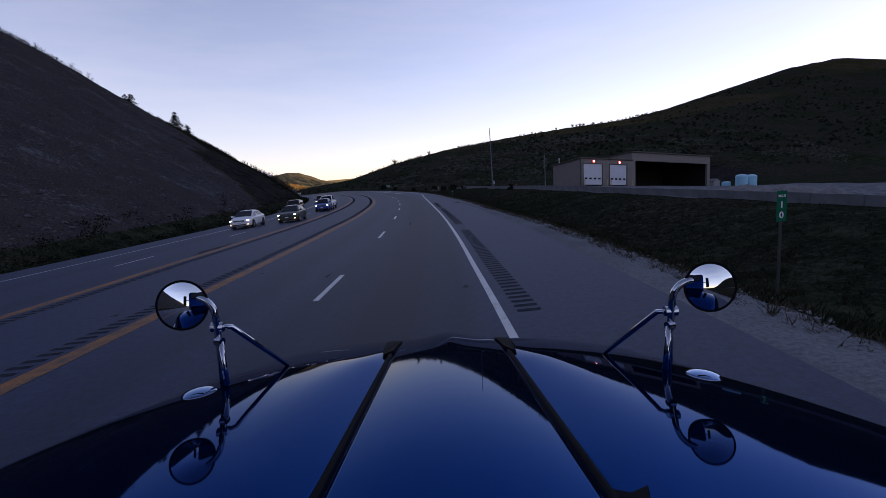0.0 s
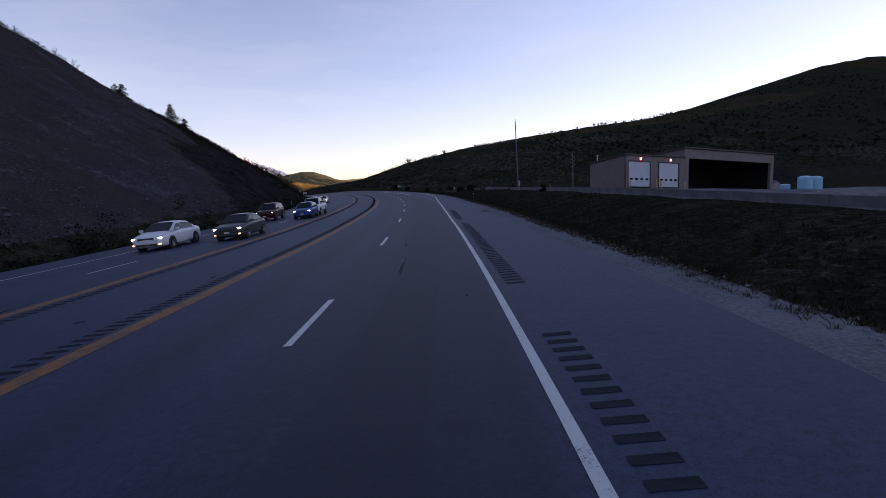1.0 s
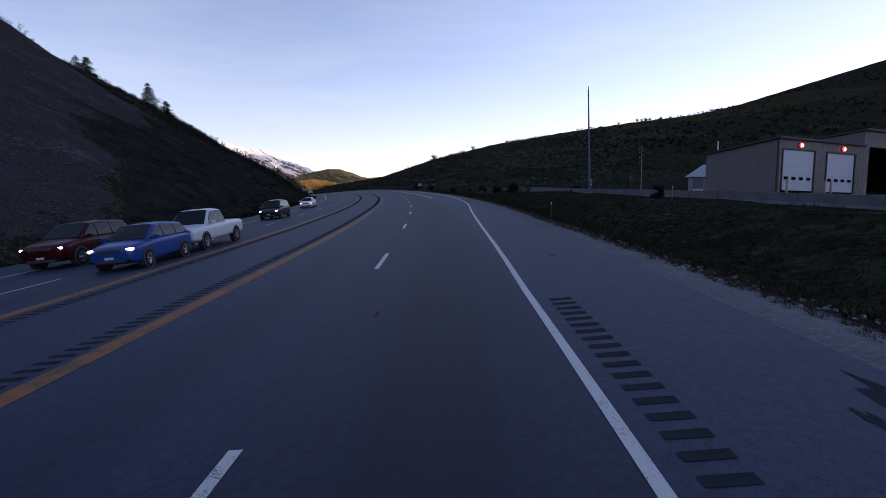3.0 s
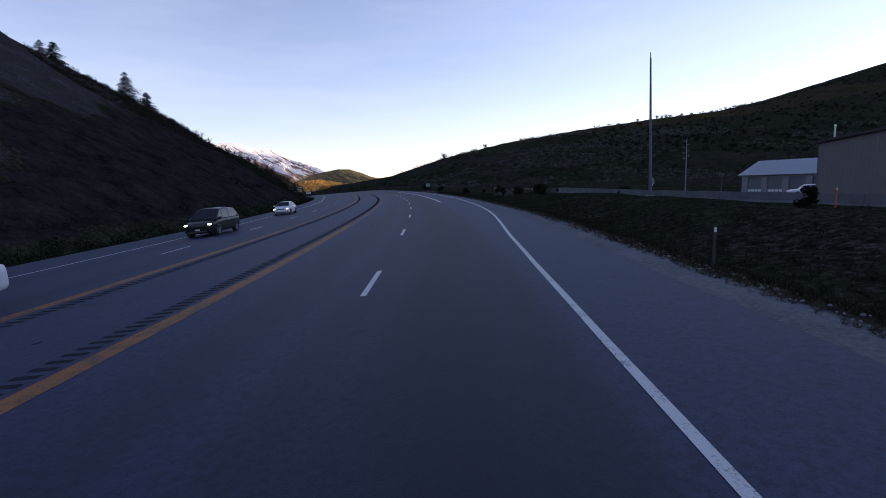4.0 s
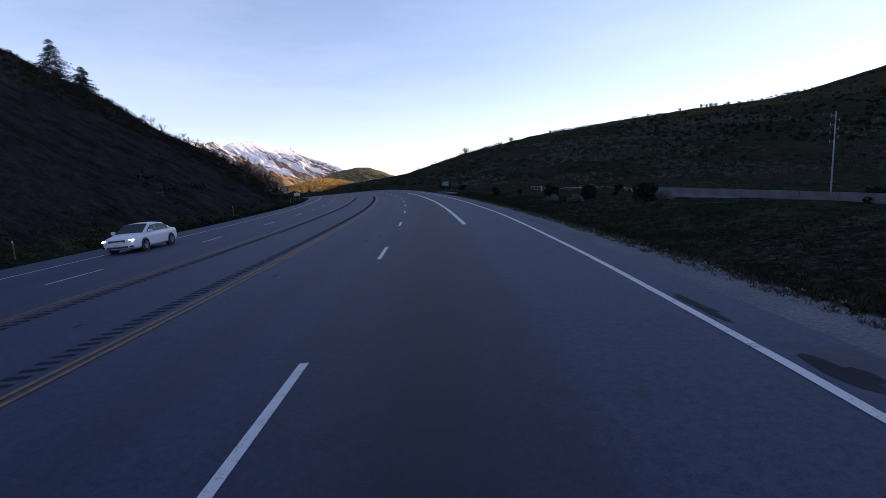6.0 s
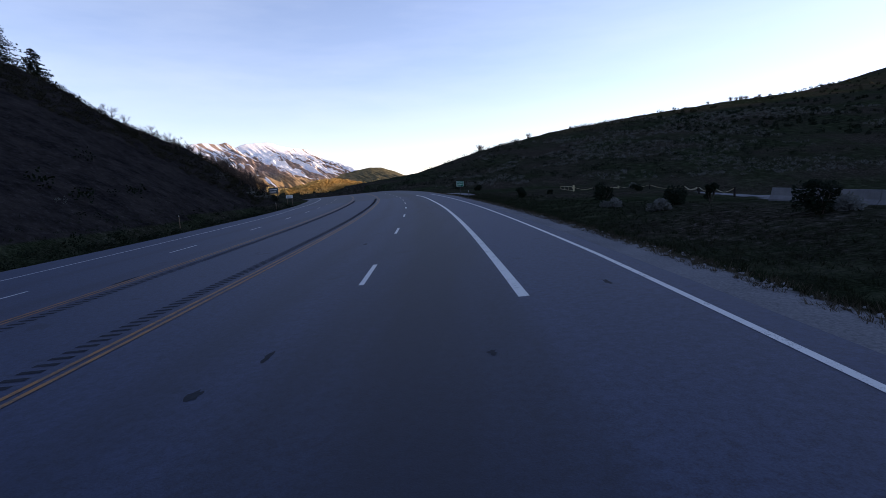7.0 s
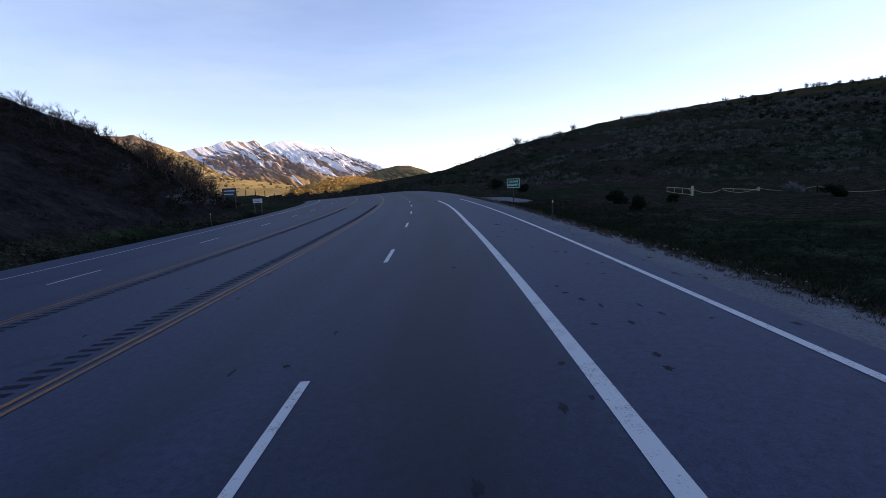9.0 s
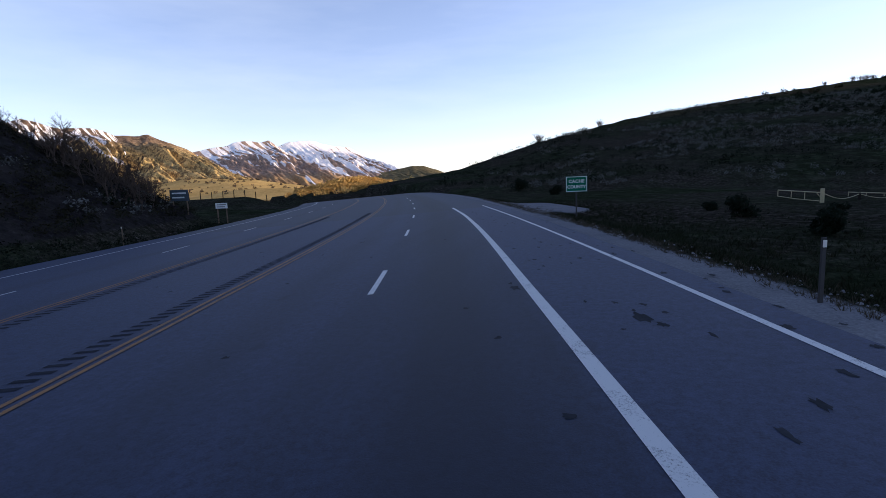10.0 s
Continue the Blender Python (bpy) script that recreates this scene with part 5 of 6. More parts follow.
def scatter(name, count, area, make, mat, label, category, seed, keep=None):
    """Many small things in one mesh: make gives vertices and faces about the origin."""
    rg = random.Random(seed)
    xy = [area(rg) for _ in range(count)]
    X, Y = np.array([p[0] for p in xy]), np.array([p[1] for p in xy])
    Z, gr, di, st = land(X, Y)
    ok = keep(X, Y, Z, gr, di) if keep else np.full(count, True)
    kinds = [make(rg) for _ in range(14)]
    vs, fs, n = [], [], 0
    for x, y, z, good in zip(X, Y, Z, ok):
        if not good:
            continue
        v, f = kinds[rg.randrange(14)]
        a, s = rg.uniform(0, math.tau), rg.uniform(0.55, 1.5)
        c, sn = math.cos(a) * s, math.sin(a) * s
        vs.append(np.stack([x + v[:, 0] * c - v[:, 1] * sn, y + v[:, 0] * sn + v[:, 1] * c, z + v[:, 2] * s], -1))
        fs += [tuple(i + n for i in q) for q in f]
        n += len(v)
    ob = new(name, mesh_of(name, np.concatenate(vs).tolist(), fs, mat))
    return tagged(ob, label, category, kind="stuff")


def tuft(rg):
    v, f = [], []
    for _ in range(11):
        a, L, o = rg.uniform(0, math.tau), rg.uniform(0.06, 0.2), rg.uniform(0, 0.14)
        b = Vector((math.cos(a) * o, math.sin(a) * o, -0.03))
        t = b + Vector((rg.gauss(0, 0.1), rg.gauss(0, 0.1), L))
        w = Vector((-math.sin(a), math.cos(a), 0)) * 0.012
        n = len(v)
        v += [tuple(b - w), tuple(b + w), tuple(t)]
        f.append((n, n + 1, n + 2))
    return np.array(v), f


def clump(rg):
    v, f = leafy(rg, (0, 0, 0.22), 0.38, 44, 0.06, 0.5)
    return np.array(v), f


def thick_clump(rg):
    v, f = leafy(rg, (0, 0, 0.24), 0.40, 70, 0.095, 0.6)
    return np.array(v), f


def stone(rg):
    """A broken stone: two uneven rings between an off-centre top and base."""
    v = [[rg.gauss(0, 0.03), rg.gauss(0, 0.03), 0.09 * rg.uniform(0.7, 1.3)]]
    for z, r in ((0.055, 0.085), (-0.01, 0.13)):
        v += [[math.cos(k * math.tau / 5 + z * 9) * r * rg.uniform(0.6, 1.25), math.sin(k * math.tau / 5 + z * 9) * r * rg.uniform(0.6, 1.25), z * rg.uniform(0.6, 1.3)] for k in range(5)]
    f = [(0, 1 + k, 1 + (k + 1) % 5) for k in range(5)] + [(1 + k, 6 + k, 6 + (k + 1) % 5, 1 + (k + 1) % 5) for k in range(5)]
    return np.array(v), f


def verge(rg):
    s = rg.uniform(-10, 215)
    d = right_edge(s) + 0.9 + abs(rg.gauss(0, 5.5))
    p = on_road(s, d)
    return p.x, p.y


def near_verge(rg):
    s = rg.uniform(-5, 215)
    d = right_edge(s) + 0.75 + abs(rg.gauss(0, 0.8))
    p = on_road(s, d)
    return p.x, p.y


scatter("verge_grass", 24000, verge, tuft, M_TUFT_GREEN, "short green grass on the verge and ditch", "grass", 1, lambda X, Y, Z, g, d: (g < 0.5) & (Z < 3))
scatter("dry_grass", 6000, verge, tuft, M_TUFT, "dry straw-coloured tufts among the grass", "grass", 2, lambda X, Y, Z, g, d: (g < 0.6) & (Z < 3))
scatter("edge_grass", 8000, near_verge, lambda rg: (tuft(rg)[0] * 0.65, tuft(rg)[1]), M_STRAW, "dry ragged grass along the gravel edge", "grass", 3)
scatter("verge_stones", 3600, near_verge, lambda rg: (stone(rg)[0] * rg.uniform(0.18, 0.34), stone(rg)[1]), M_PALE_STONE, "small pale stones along the gravel edge", "stones", 4)


def right_hill(rg):
    y = rg.uniform(140, 420)
    x = rg.uniform(-60, 260)
    return x, y


def far_right_hill(rg):
    return rg.uniform(60, 520), rg.uniform(150, 720)


scatter("hill_sagebrush", 22000, right_hill, lambda rg: (clump(rg)[0] * 1.5, clump(rg)[1]), M_SAGE, "scattered sagebrush on the shaded hillside", "brush", 6, lambda X, Y, Z, g, d: (Z > 0.6) & (fbm(X, Y, 26, 3, 2) > 0.02))
scatter("hill_scrub", 5000, right_hill, lambda rg: (clump(rg)[0] * 2.2, clump(rg)[1]), M_JUNIPER, "dark scrub on the shaded hillside", "brush", 7, lambda X, Y, Z, g, d: (Z > 1.2) & (fbm(X, Y, 34, 3, 7) > -0.05))
scatter("upper_scrub", 3600, far_right_hill, lambda rg: (thick_clump(rg)[0] * 2.5, thick_clump(rg)[1]), M_JUNIPER, "dark scrub high on the far hillside", "brush", 8, lambda X, Y, Z, g, d: (Z > 12) & (fbm(X, Y, 60, 3, 5) > -0.08))


def left_slope(rg):
    s = rg.uniform(5, 190)
    d = -20 - abs(rg.gauss(0, 26))
    p = on_road(s, d)
    return p.x, p.y


scatter("slope_stones", 15000, left_slope, lambda rg: (stone(rg)[0] * rg.uniform(0.4, 0.95), stone(rg)[1]), M_STONE, "loose stones on the bare cut slope", "stones", 9, lambda X, Y, Z, g, d: (d > 0.4) & (fbm(X, Y, 12, 3, 31) > -0.12))
scatter("slope_rocks", 900, left_slope, lambda rg: (stone(rg)[0] * np.array([2.0, 1.5, 1.2]), stone(rg)[1]), M_STONE, "larger rocks sticking out of the cut slope", "stones", 10, lambda X, Y, Z, g, d: d > 0.4)


def left_toe(rg):
    s = rg.uniform(0, 215)
    d = left_edge(s) - 0.6 - abs(rg.gauss(0, 2.0))
    p = on_road(s, d)
    return p.x, p.y


scatter("toe_grass", 6000, left_toe, tuft, M_TUFT_GREEN, "dark weeds at the foot of the cut slope", "grass", 11)
scatter("toe_brush", 500, left_toe, clump, M_JUNIPER, "low dark weeds at the foot of the cut slope", "brush", 12)


def spur_end(rg):
    return spur(rg.uniform(-2, 60), rg.uniform(-22, 4))


scatter("crest_scrub", 700, crest_line, lambda rg: (clump(rg)[0] * 1.4, clump(rg)[1]), M_JUNIPER, "low dark scrub on the crest of the slope", "brush", 17)
scatter("spur_scrub", 3200, spur_end, lambda rg: (clump(rg)[0] * 1.0, clump(rg)[1]), M_TUFT, "brown scrub on the end of the slope", "brush", 13, lambda X, Y, Z, g, d: Z > 0)


def knoll(rg):
    return -112 + rg.gauss(0, 9), 358 + rg.gauss(0, 12)


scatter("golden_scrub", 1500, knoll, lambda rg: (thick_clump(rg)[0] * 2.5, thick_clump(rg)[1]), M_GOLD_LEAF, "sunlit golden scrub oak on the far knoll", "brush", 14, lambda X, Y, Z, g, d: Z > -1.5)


def golden_field(rg):
    return rg.uniform(-520, -150), rg.uniform(380, 680)


scatter("field_scrub", 800, golden_field, lambda rg: (thick_clump(rg)[0] * 2.6, thick_clump(rg)[1]), M_TWIG, "scattered brown scrub on the sunlit slopes", "brush", 15, lambda X, Y, Z, g, d: Z > 0)

# bushes that break the skyline of the right-hand hill
def skyline_bush(u, h, seed):
    rg = random.Random(seed)
    x, y = -63 + 0.821 * u, 351 + 0.57 * u
    b = thing("bare_bush", pose(x, y, ground_z(x, y) - 0.3), "leafless round bush on the skyline of the hill", "shrub", "skyline bushes")
    vs, fs = [], []
    for _ in range(16):
        twig_bush(rg, (rg.gauss(0, h * 0.16), rg.gauss(0, h * 0.16), 0), h * rg.uniform(0.6, 1.0), vs, fs, 3)
    ob = new("branches", mesh_of("branches", vs, fs, M_TWIG))
    ob.parent = b


for k, (u, h) in enumerate([(37, 4.6), (68, 3.6), (97, 2.2), (213, 3.0), (236, 3.6), (242, 3.0), (247, 3.4), (253, 2.8), (267, 3.0)]):
    skyline_bush(u, h, 200 + k)


# ---- cars on the opposite lanes ----
M_TYRE = plain("tyre_rubber", (0.02, 0.02, 0.02), 0.85, spread=0.2)
M_RIM = plain("alloy_rim", (0.26, 0.26, 0.28), 0.3, 0.9, spread=0.1)
M_HEADLAMP = emitter("lit_headlamp", (1.0, 0.86, 0.72), 4.0)
M_MARKER = emitter("amber_marker", (1.0, 0.62, 0.32), 1.6)
M_TAIL = plain("red_lamp_glass", (0.10, 0.008, 0.008), 0.3, spread=0.1)
M_PLATE = plain("plate_bar", (0.6, 0.6, 0.6), 0.5, spread=0.05)


def paint(name, c):
    m = plain(name, c, 0.35, 0.1, spread=0.05, scale=2, coat=0.25)
    m.node_tree.nodes["Principled BSDF"].inputs["Specular IOR Level"].default_value = 0.25 if max(c) > 0.1 else 0.08
    return m


def loft(bm, rows, close=True):
    rings = [[bm.verts.new(p) for p in r] for r in rows]
    n = len(rings[0])
    for a, b in zip(rings, rings[1:]):
        for k in range(n):
            bm.faces.new((a[k], a[(k + 1) % n], b[(k + 1) % n], b[k]))
    bm.faces.new(rings[0][::-1])
    bm.faces.new(rings[-1])


def car(name, label, m, spec, body, lamps=True):
    c = thing(name, m, label, "car", "oncoming cars" if lamps else "")
    L, W, axle, wr = spec["L"], spec["W"], spec["axle"], spec["wheel"]
    rows = []
    for x, hw, z0, zb, zt in spec["hull"]:
        w = hw * W / 2
        z0 -= 0.05
        rows.append([(x, -w * 0.95, z0), (x, -w, z0 + 0.12), (x, -w, zb), (x, -w * 0.93, zt), (x, -w * 0.5, zt + 0.035), (x, w * 0.5, zt + 0.035), (x, w * 0.93, zt), (x, w, zb), (x, w, z0 + 0.12), (x, w * 0.95, z0)])
    tuck = lambda r, e, k: [(x + e, y * k, z) for x, y, z in r]
    rows = [rows[0], tuck(rows[0], 0.05, 1.03)] + rows[1:-1] + [tuck(rows[-1], -0.05, 1.03), rows[-1]]
    bm = bmesh.new()
    loft(bm, rows)
    hull = part("body", bm, body, c, smooth_faces=True)
    for e in (hull.modifiers.new("round", "SUBSURF"),):
        e.levels = e.render_levels = 2
    g = spec["cabin"]
    low, high = W * 0.455, W * 0.36
    zb, zr = min(z for _, z in g), max(z for _, z in g)
    half = lambda z: low + (high - low) * min(1.0, max(0.0, (z - zb) / (zr - zb))) ** 1.15
    line = sorted(g)
    roof_z = lambda x: float(np.interp(x, [p[0] for p in line], [p[1] for p in line]))
    # painted upper body: sections across the car, rounded towards the roof
    xs = sorted({round(g[0][0] + (g[-1][0] - g[0][0]) * k / 22, 3) for k in range(23)} | {p[0] for p in g})
    bm = bmesh.new()
    rows = []
    for x in xs:
        z = roof_z(x) + 0.035 * math.sin(math.pi * (x - xs[0]) / (xs[-1] - xs[0]))
        h = half(z)
        rows.append([(x, -low, zb - 0.06), (x, -half((zb + z) / 2), (zb + z) / 2), (x, -h, max(zb - 0.05, z - 0.07)), (x, -h + 0.09, z - 0.012), (x, -h * 0.45, z + 0.012),
                     (x, h * 0.45, z + 0.012), (x, h - 0.09, z - 0.012), (x, h, max(zb - 0.05, z - 0.07)), (x, half((zb + z) / 2), (zb + z) / 2), (x, low, zb - 0.06)])
    loft(bm, rows)
    part("upper_body", bm, body, c, smooth_faces=True)
    # side panes between the pillars
    stops = [g[1][0] - spec.get("quarter", 0.1), *sorted(spec["pillars"]), g[-2][0] + 0.62 * (g[-1][0] - g[-2][0])]
    for sy in (-1, 1):
        for x0, x1 in zip(stops, stops[1:]):
            bm = bmesh.new()
            cols = []
            for k in range(8):
                x = x0 + 0.035 + (x1 - x0 - 0.07) * k / 7
                top, bot = roof_z(x) - 0.075, zb + 0.05
                top = max(top, bot + 0.012)
                cols.append([bm.verts.new((x, sy * (half(z) + o), z)) for z, o in ((bot, 0.004), ((bot + top) / 2, 0.010), (top, 0.006))])
            for a, b in zip(cols, cols[1:]):
                for k in range(2):
                    bm.faces.new((a[k], b[k], b[k + 1], a[k + 1]))
            res = bmesh.ops.extrude_face_region(bm, geom=bm.faces[:])
            bmesh.ops.translate(bm, vec=(0, -sy * 0.02, 0), verts=[v for v in res["geom"] if isinstance(v, bmesh.types.BMVert)])
            part("side_window", bm, M_GLASS_DARK, c)
    # windscreen and rear window
    for name, (xa, za), (xb, zb2) in (("windscreen", g[-1], g[-2]), ("rear_window", g[0], g[1])):
        bm = bmesh.new()
        out = 1 if xa > xb else -1
        n = Vector((abs(zb2 - za), 0, abs(xa - xb))).normalized()
        n.x *= out
        quad = []
        for f in (0.07, 0.5, 0.94):
            x, z = xa + (xb - xa) * f, za + (zb2 - za) * f
            lift = 0.030 + 0.035 * math.sin(math.pi * (x - xs[0]) / (xs[-1] - xs[0]))
            quad.append([bm.verts.new(Vector((x, y, z)) + n * (lift + 0.012 * (abs(y) < 0.3))) for y in [half(z) * k for k in (-0.86, -0.4, 0.4, 0.86)]])
        for a, b in zip(quad, quad[1:]):
            for k in range(3):
                bm.faces.new((a[k], a[k + 1], b[k + 1], b[k]))
        res = bmesh.ops.extrude_face_region(bm, geom=bm.faces[:])
        bmesh.ops.translate(bm, vec=n * -0.05, verts=[v for v in res["geom"] if isinstance(v, bmesh.types.BMVert)])
        part(name, bm, M_GLASS_DARK, c)
    for sx in (-1, 1):
        for sy in (-1, 1):
            x, y = axle * sx + spec.get("shift", 0), sy * (W / 2 - 0.10)
            bm = bmesh.new()
            rod(bm, (x, y - 0.11, wr), (x, y + 0.11, wr), wr, wr, 20)
            bmesh.ops.bevel(bm, geom=[e for e in bm.edges if abs(e.verts[0].co.y - e.verts[1].co.y) < 1e-4], offset=0.03, segments=1, affect="EDGES")
            wheel = part("wheel", bm, M_TYRE, c)
            bm = bmesh.new()
            for k in range(5):
                q = k * math.tau / 5
                rod(bm, (x, y + sy * 0.115, wr), (x + math.cos(q) * wr * 0.6, y + sy * 0.115, wr + math.sin(q) * wr * 0.6), 0.045, 0.035, 5)
            rod(bm, (x, y + sy * 0.100, wr), (x, y + sy * 0.112, wr), wr * 0.66, wr * 0.66, 16)
            part("rim", bm, M_RIM, wheel)
            bm = bmesh.new()
            rod(bm, (x, y - sy * 0.13, wr + 0.02), (x, y + sy * 0.102, wr + 0.02), wr * 1.14, wr * 1.14, 20)
            part("wheel_arch", bm, M_TRIM, c)
    front, zl = L / 2, spec["lamp"]
    for sy in (-1, 1):
        bm = bmesh.new()
        box(bm, (front - 0.32, sy * W * 0.375 - 0.12, zl - 0.055), (front - 0.075, sy * W * 0.375 + 0.10, zl + 0.045), 0.035)
        part("headlamp", bm, M_HEADLAMP if lamps else M_REFLECTOR, c, "lit headlamp" if lamps else "clear headlamp")
        bm = bmesh.new()
        box(bm, (front - 0.22, sy * W * 0.36 - 0.1, 0.34), (front - 0.03, sy * W * 0.36 + 0.1, 0.42), 0.02)
        part("fog_lamp", bm, M_MARKER if lamps and spec.get("fog") else M_GLASS_DARK, c)
        bm = bmesh.new()
        box(bm, (g[-1][0] - 0.45, sy * (W / 2 + 0.08) - 0.1, g[-1][1] + 0.02), (g[-1][0] - 0.3, sy * (W / 2 + 0.08) + 0.1, g[-1][1] + 0.17), 0.03)
        part("wing_mirror", bm, body, c)
        bm = bmesh.new()
        box(bm, (-L / 2 + 0.07, sy * W * 0.36 - 0.1, zl + 0.02), (-L / 2 + 0.22, sy * W * 0.36 + 0.1, zl + 0.18), 0.03)
        part("tail_lamp", bm, M_TAIL, c, "dark red tail lamp")
    bm = bmesh.new()
    box(bm, (front - 0.2, -W * 0.24, zl - 0.14), (front - 0.012, W * 0.24, zl + 0.03), 0.03)
    box(bm, (front - 0.2, -W * 0.3, 0.3), (front - 0.004, W * 0.3, 0.42), 0.03)
    part("grille", bm, M_TRIM, c)
    bm = bmesh.new()
    box(bm, (front - 0.01, -0.15, 0.44), (front + 0.012, 0.15, 0.53), 0.004)
    part("number_plate", bm, M_PLATE, c)
    return c


SEDAN = dict(L=4.85, W=1.84, axle=1.38, wheel=0.33, lamp=0.70, pillars=(0.0,), quarter=0.22, fog=True,
             hull=[(-2.42, 0.80, 0.40, 0.80, 0.92), (-2.2, 0.94, 0.26, 0.86, 1.02), (-1.4, 1.0, 0.22, 0.88, 1.02), (0.9, 1.0, 0.22, 0.86, 0.99), (1.7, 0.98, 0.22, 0.80, 0.90), (2.25, 0.9, 0.24, 0.70, 0.78), (2.42, 0.72, 0.32, 0.62, 0.68)],
             cabin=[(-1.85, 0.98), (-1.10, 1.37), (-0.35, 1.44), (0.35, 1.41), (1.3, 0.96)])
SUV = dict(L=4.75, W=1.92, axle=1.40, wheel=0.37, lamp=0.84, pillars=(0.12, -0.85), quarter=0.02, fog=False,
           hull=[(-2.37, 0.88, 0.48, 1.0, 1.12), (-2.2, 0.97, 0.34, 1.02, 1.16), (0.9, 1.0, 0.30, 1.0, 1.14), (1.6, 0.98, 0.30, 0.95, 1.08), (2.2, 0.92, 0.32, 0.86, 0.98), (2.37, 0.78, 0.42, 0.74, 0.84)],
           cabin=[(-2.25, 1.12), (-2.0, 1.66), (-0.6, 1.72), (0.35, 1.69), (1.25, 1.10)])
HATCH = dict(L=4.35, W=1.78, axle=1.28, wheel=0.33, lamp=0.76, pillars=(0.0, -0.9), quarter=0.05, fog=False,
             hull=[(-2.17, 0.85, 0.44, 0.9, 1.0), (-2.0, 0.96, 0.28, 0.92, 1.04), (0.8, 1.0, 0.25, 0.90, 1.02), (1.5, 0.97, 0.25, 0.84, 0.94), (2.0, 0.9, 0.27, 0.74, 0.84), (2.17, 0.74, 0.36, 0.64, 0.72)],
             cabin=[(-2.05, 1.0), (-1.6, 1.44), (-0.5, 1.52), (0.3, 1.49), (1.2, 0.98)])
VAN = dict(L=5.05, W=1.96, axle=1.52, wheel=0.34, lamp=0.80, pillars=(0.45, -0.65), quarter=0.0, fog=False,
           hull=[(-2.52, 0.88, 0.44, 0.98, 1.08), (-2.35, 0.97, 0.28, 1.0, 1.10), (1.1, 1.0, 0.24, 0.98, 1.08), (1.8, 0.98, 0.25, 0.90, 1.0), (2.35, 0.9, 0.27, 0.78, 0.86), (2.52, 0.74, 0.36, 0.66, 0.74)],
           cabin=[(-2.42, 1.06), (-2.05, 1.66), (-0.6, 1.76), (0.6, 1.71), (1.75, 1.04)])
PICKUP = dict(L=5.6, W=1.98, axle=1.75, wheel=0.39, lamp=0.92, pillars=(0.1,), fog=False,
              hull=[(-2.8, 0.94, 0.52, 1.05, 1.12), (-2.7, 0.98, 0.45, 1.05, 1.13), (0.0, 1.0, 0.42, 1.05, 1.14), (1.5, 1.0, 0.42, 1.02, 1.14), (2.3, 0.97, 0.42, 0.98, 1.08), (2.8, 0.86, 0.5, 0.9, 0.98)],
              cabin=[(-0.75, 1.12), (-0.6, 1.78), (0.0, 1.82), (0.6, 1.79), (1.45, 1.12)])


def facing_us(s, d):
    p, h = on_road(s, d), heading(s)
    f = Vector((math.sin(h), -math.cos(h), 0))
    up = Vector((-math.cos(h) * BANK, -math.sin(h) * BANK, 1)).normalized()
    left = up.cross(f).normalized()
    r = Matrix((f, left, up)).transposed().to_4x4()
    return Matrix.Translation(p) @ r


WHITE_CAR, RED_CAR, BLUE_CAR, BLACK_CAR = paint("white_car_paint", (0.72, 0.73, 0.75)), paint("dark_red_car_paint", (0.050, 0.005, 0.008)), paint("blue_car_paint", (0.015, 0.06, 0.26)), paint("black_car_paint", (0.014, 0.018, 0.018))
car("sedan", "white sedan with lit headlamps on the oncoming lanes", facing_us(44.4, -13.3), SEDAN, WHITE_CAR)
GREY_CAR = paint("grey_green_car_paint", (0.05, 0.058, 0.058))
car("sedan", "grey-green sedan with lit headlamps on the inner oncoming lane", facing_us(46.8, -9.95), SEDAN, GREY_CAR)
car("sport_utility", "dark red sport utility car with lit headlamps", facing_us(67.5, -13.9), SUV, RED_CAR)
car("hatchback", "bright blue hatchback with lit headlamps", facing_us(65.0, -9.75), HATCH, BLUE_CAR)
car("pickup_truck", "white pickup following the blue hatchback", facing_us(70.3, -9.9), PICKUP, WHITE_CAR)
car("minivan", "black minivan with lit headlamps on the oncoming lanes", facing_us(95.4, -13.4), VAN, BLACK_CAR)
car("sedan", "white sedan alone on the outer oncoming lane", facing_us(120.5, -14.6), dict(SEDAN, fog=False), WHITE_CAR)
car("pickup_truck", "white pickup parked before the bay garage", pose(44.2, 140.8, ground_z(44.2, 140.8), 0, 0, 165), PICKUP, WHITE_CAR, False)


# ---- the blue truck's bonnet, standing at the head of the drive, with its two bonnet mirrors ----
M_TRUCK = plain("dark_blue_truck_paint", (0.004, 0.020, 0.095), 0.03, 0.88, spread=0.06, scale=1.5)
TRUCK_SHADER = M_TRUCK.node_tree.nodes["Principled BSDF"]
TRUCK_SHADER.inputs["Specular IOR Level"].default_value = 0.04
TRUCK_SHADER.inputs["Specular Tint"].default_value = (0.48, 0.54, 0.67, 1)
# colour of the sky as the bonnet's oval mirror reflection shows it
M_REFLECTION_DOME = plain("blue_reflection_dome", (0.20, 0.31, 0.50), 0.05, 1.0, spread=0.05)
M_SEAL = plain("black_rubber_seal", (0.010, 0.010, 0.012), 0.8, spread=0.2)
M_CHROME = plain("polished_chrome", (0.5, 0.52, 0.56), 0.07, 1.0, spread=0.03)
M_MIRROR = plain("mirror_glass", (0.9, 0.92, 0.94), 0.01, 1.0, spread=0.0)
MID = 0.02


def shoulder(f):
    """Half width at which the fender starts to roll over."""
    return float(np.interp(f, [0.5, 1.0, 1.35, 1.9, 2.4, 3.0, 3.4], [1.5, 1.42, 1.30, 1.10, 1.05, 0.96, 0.86]))


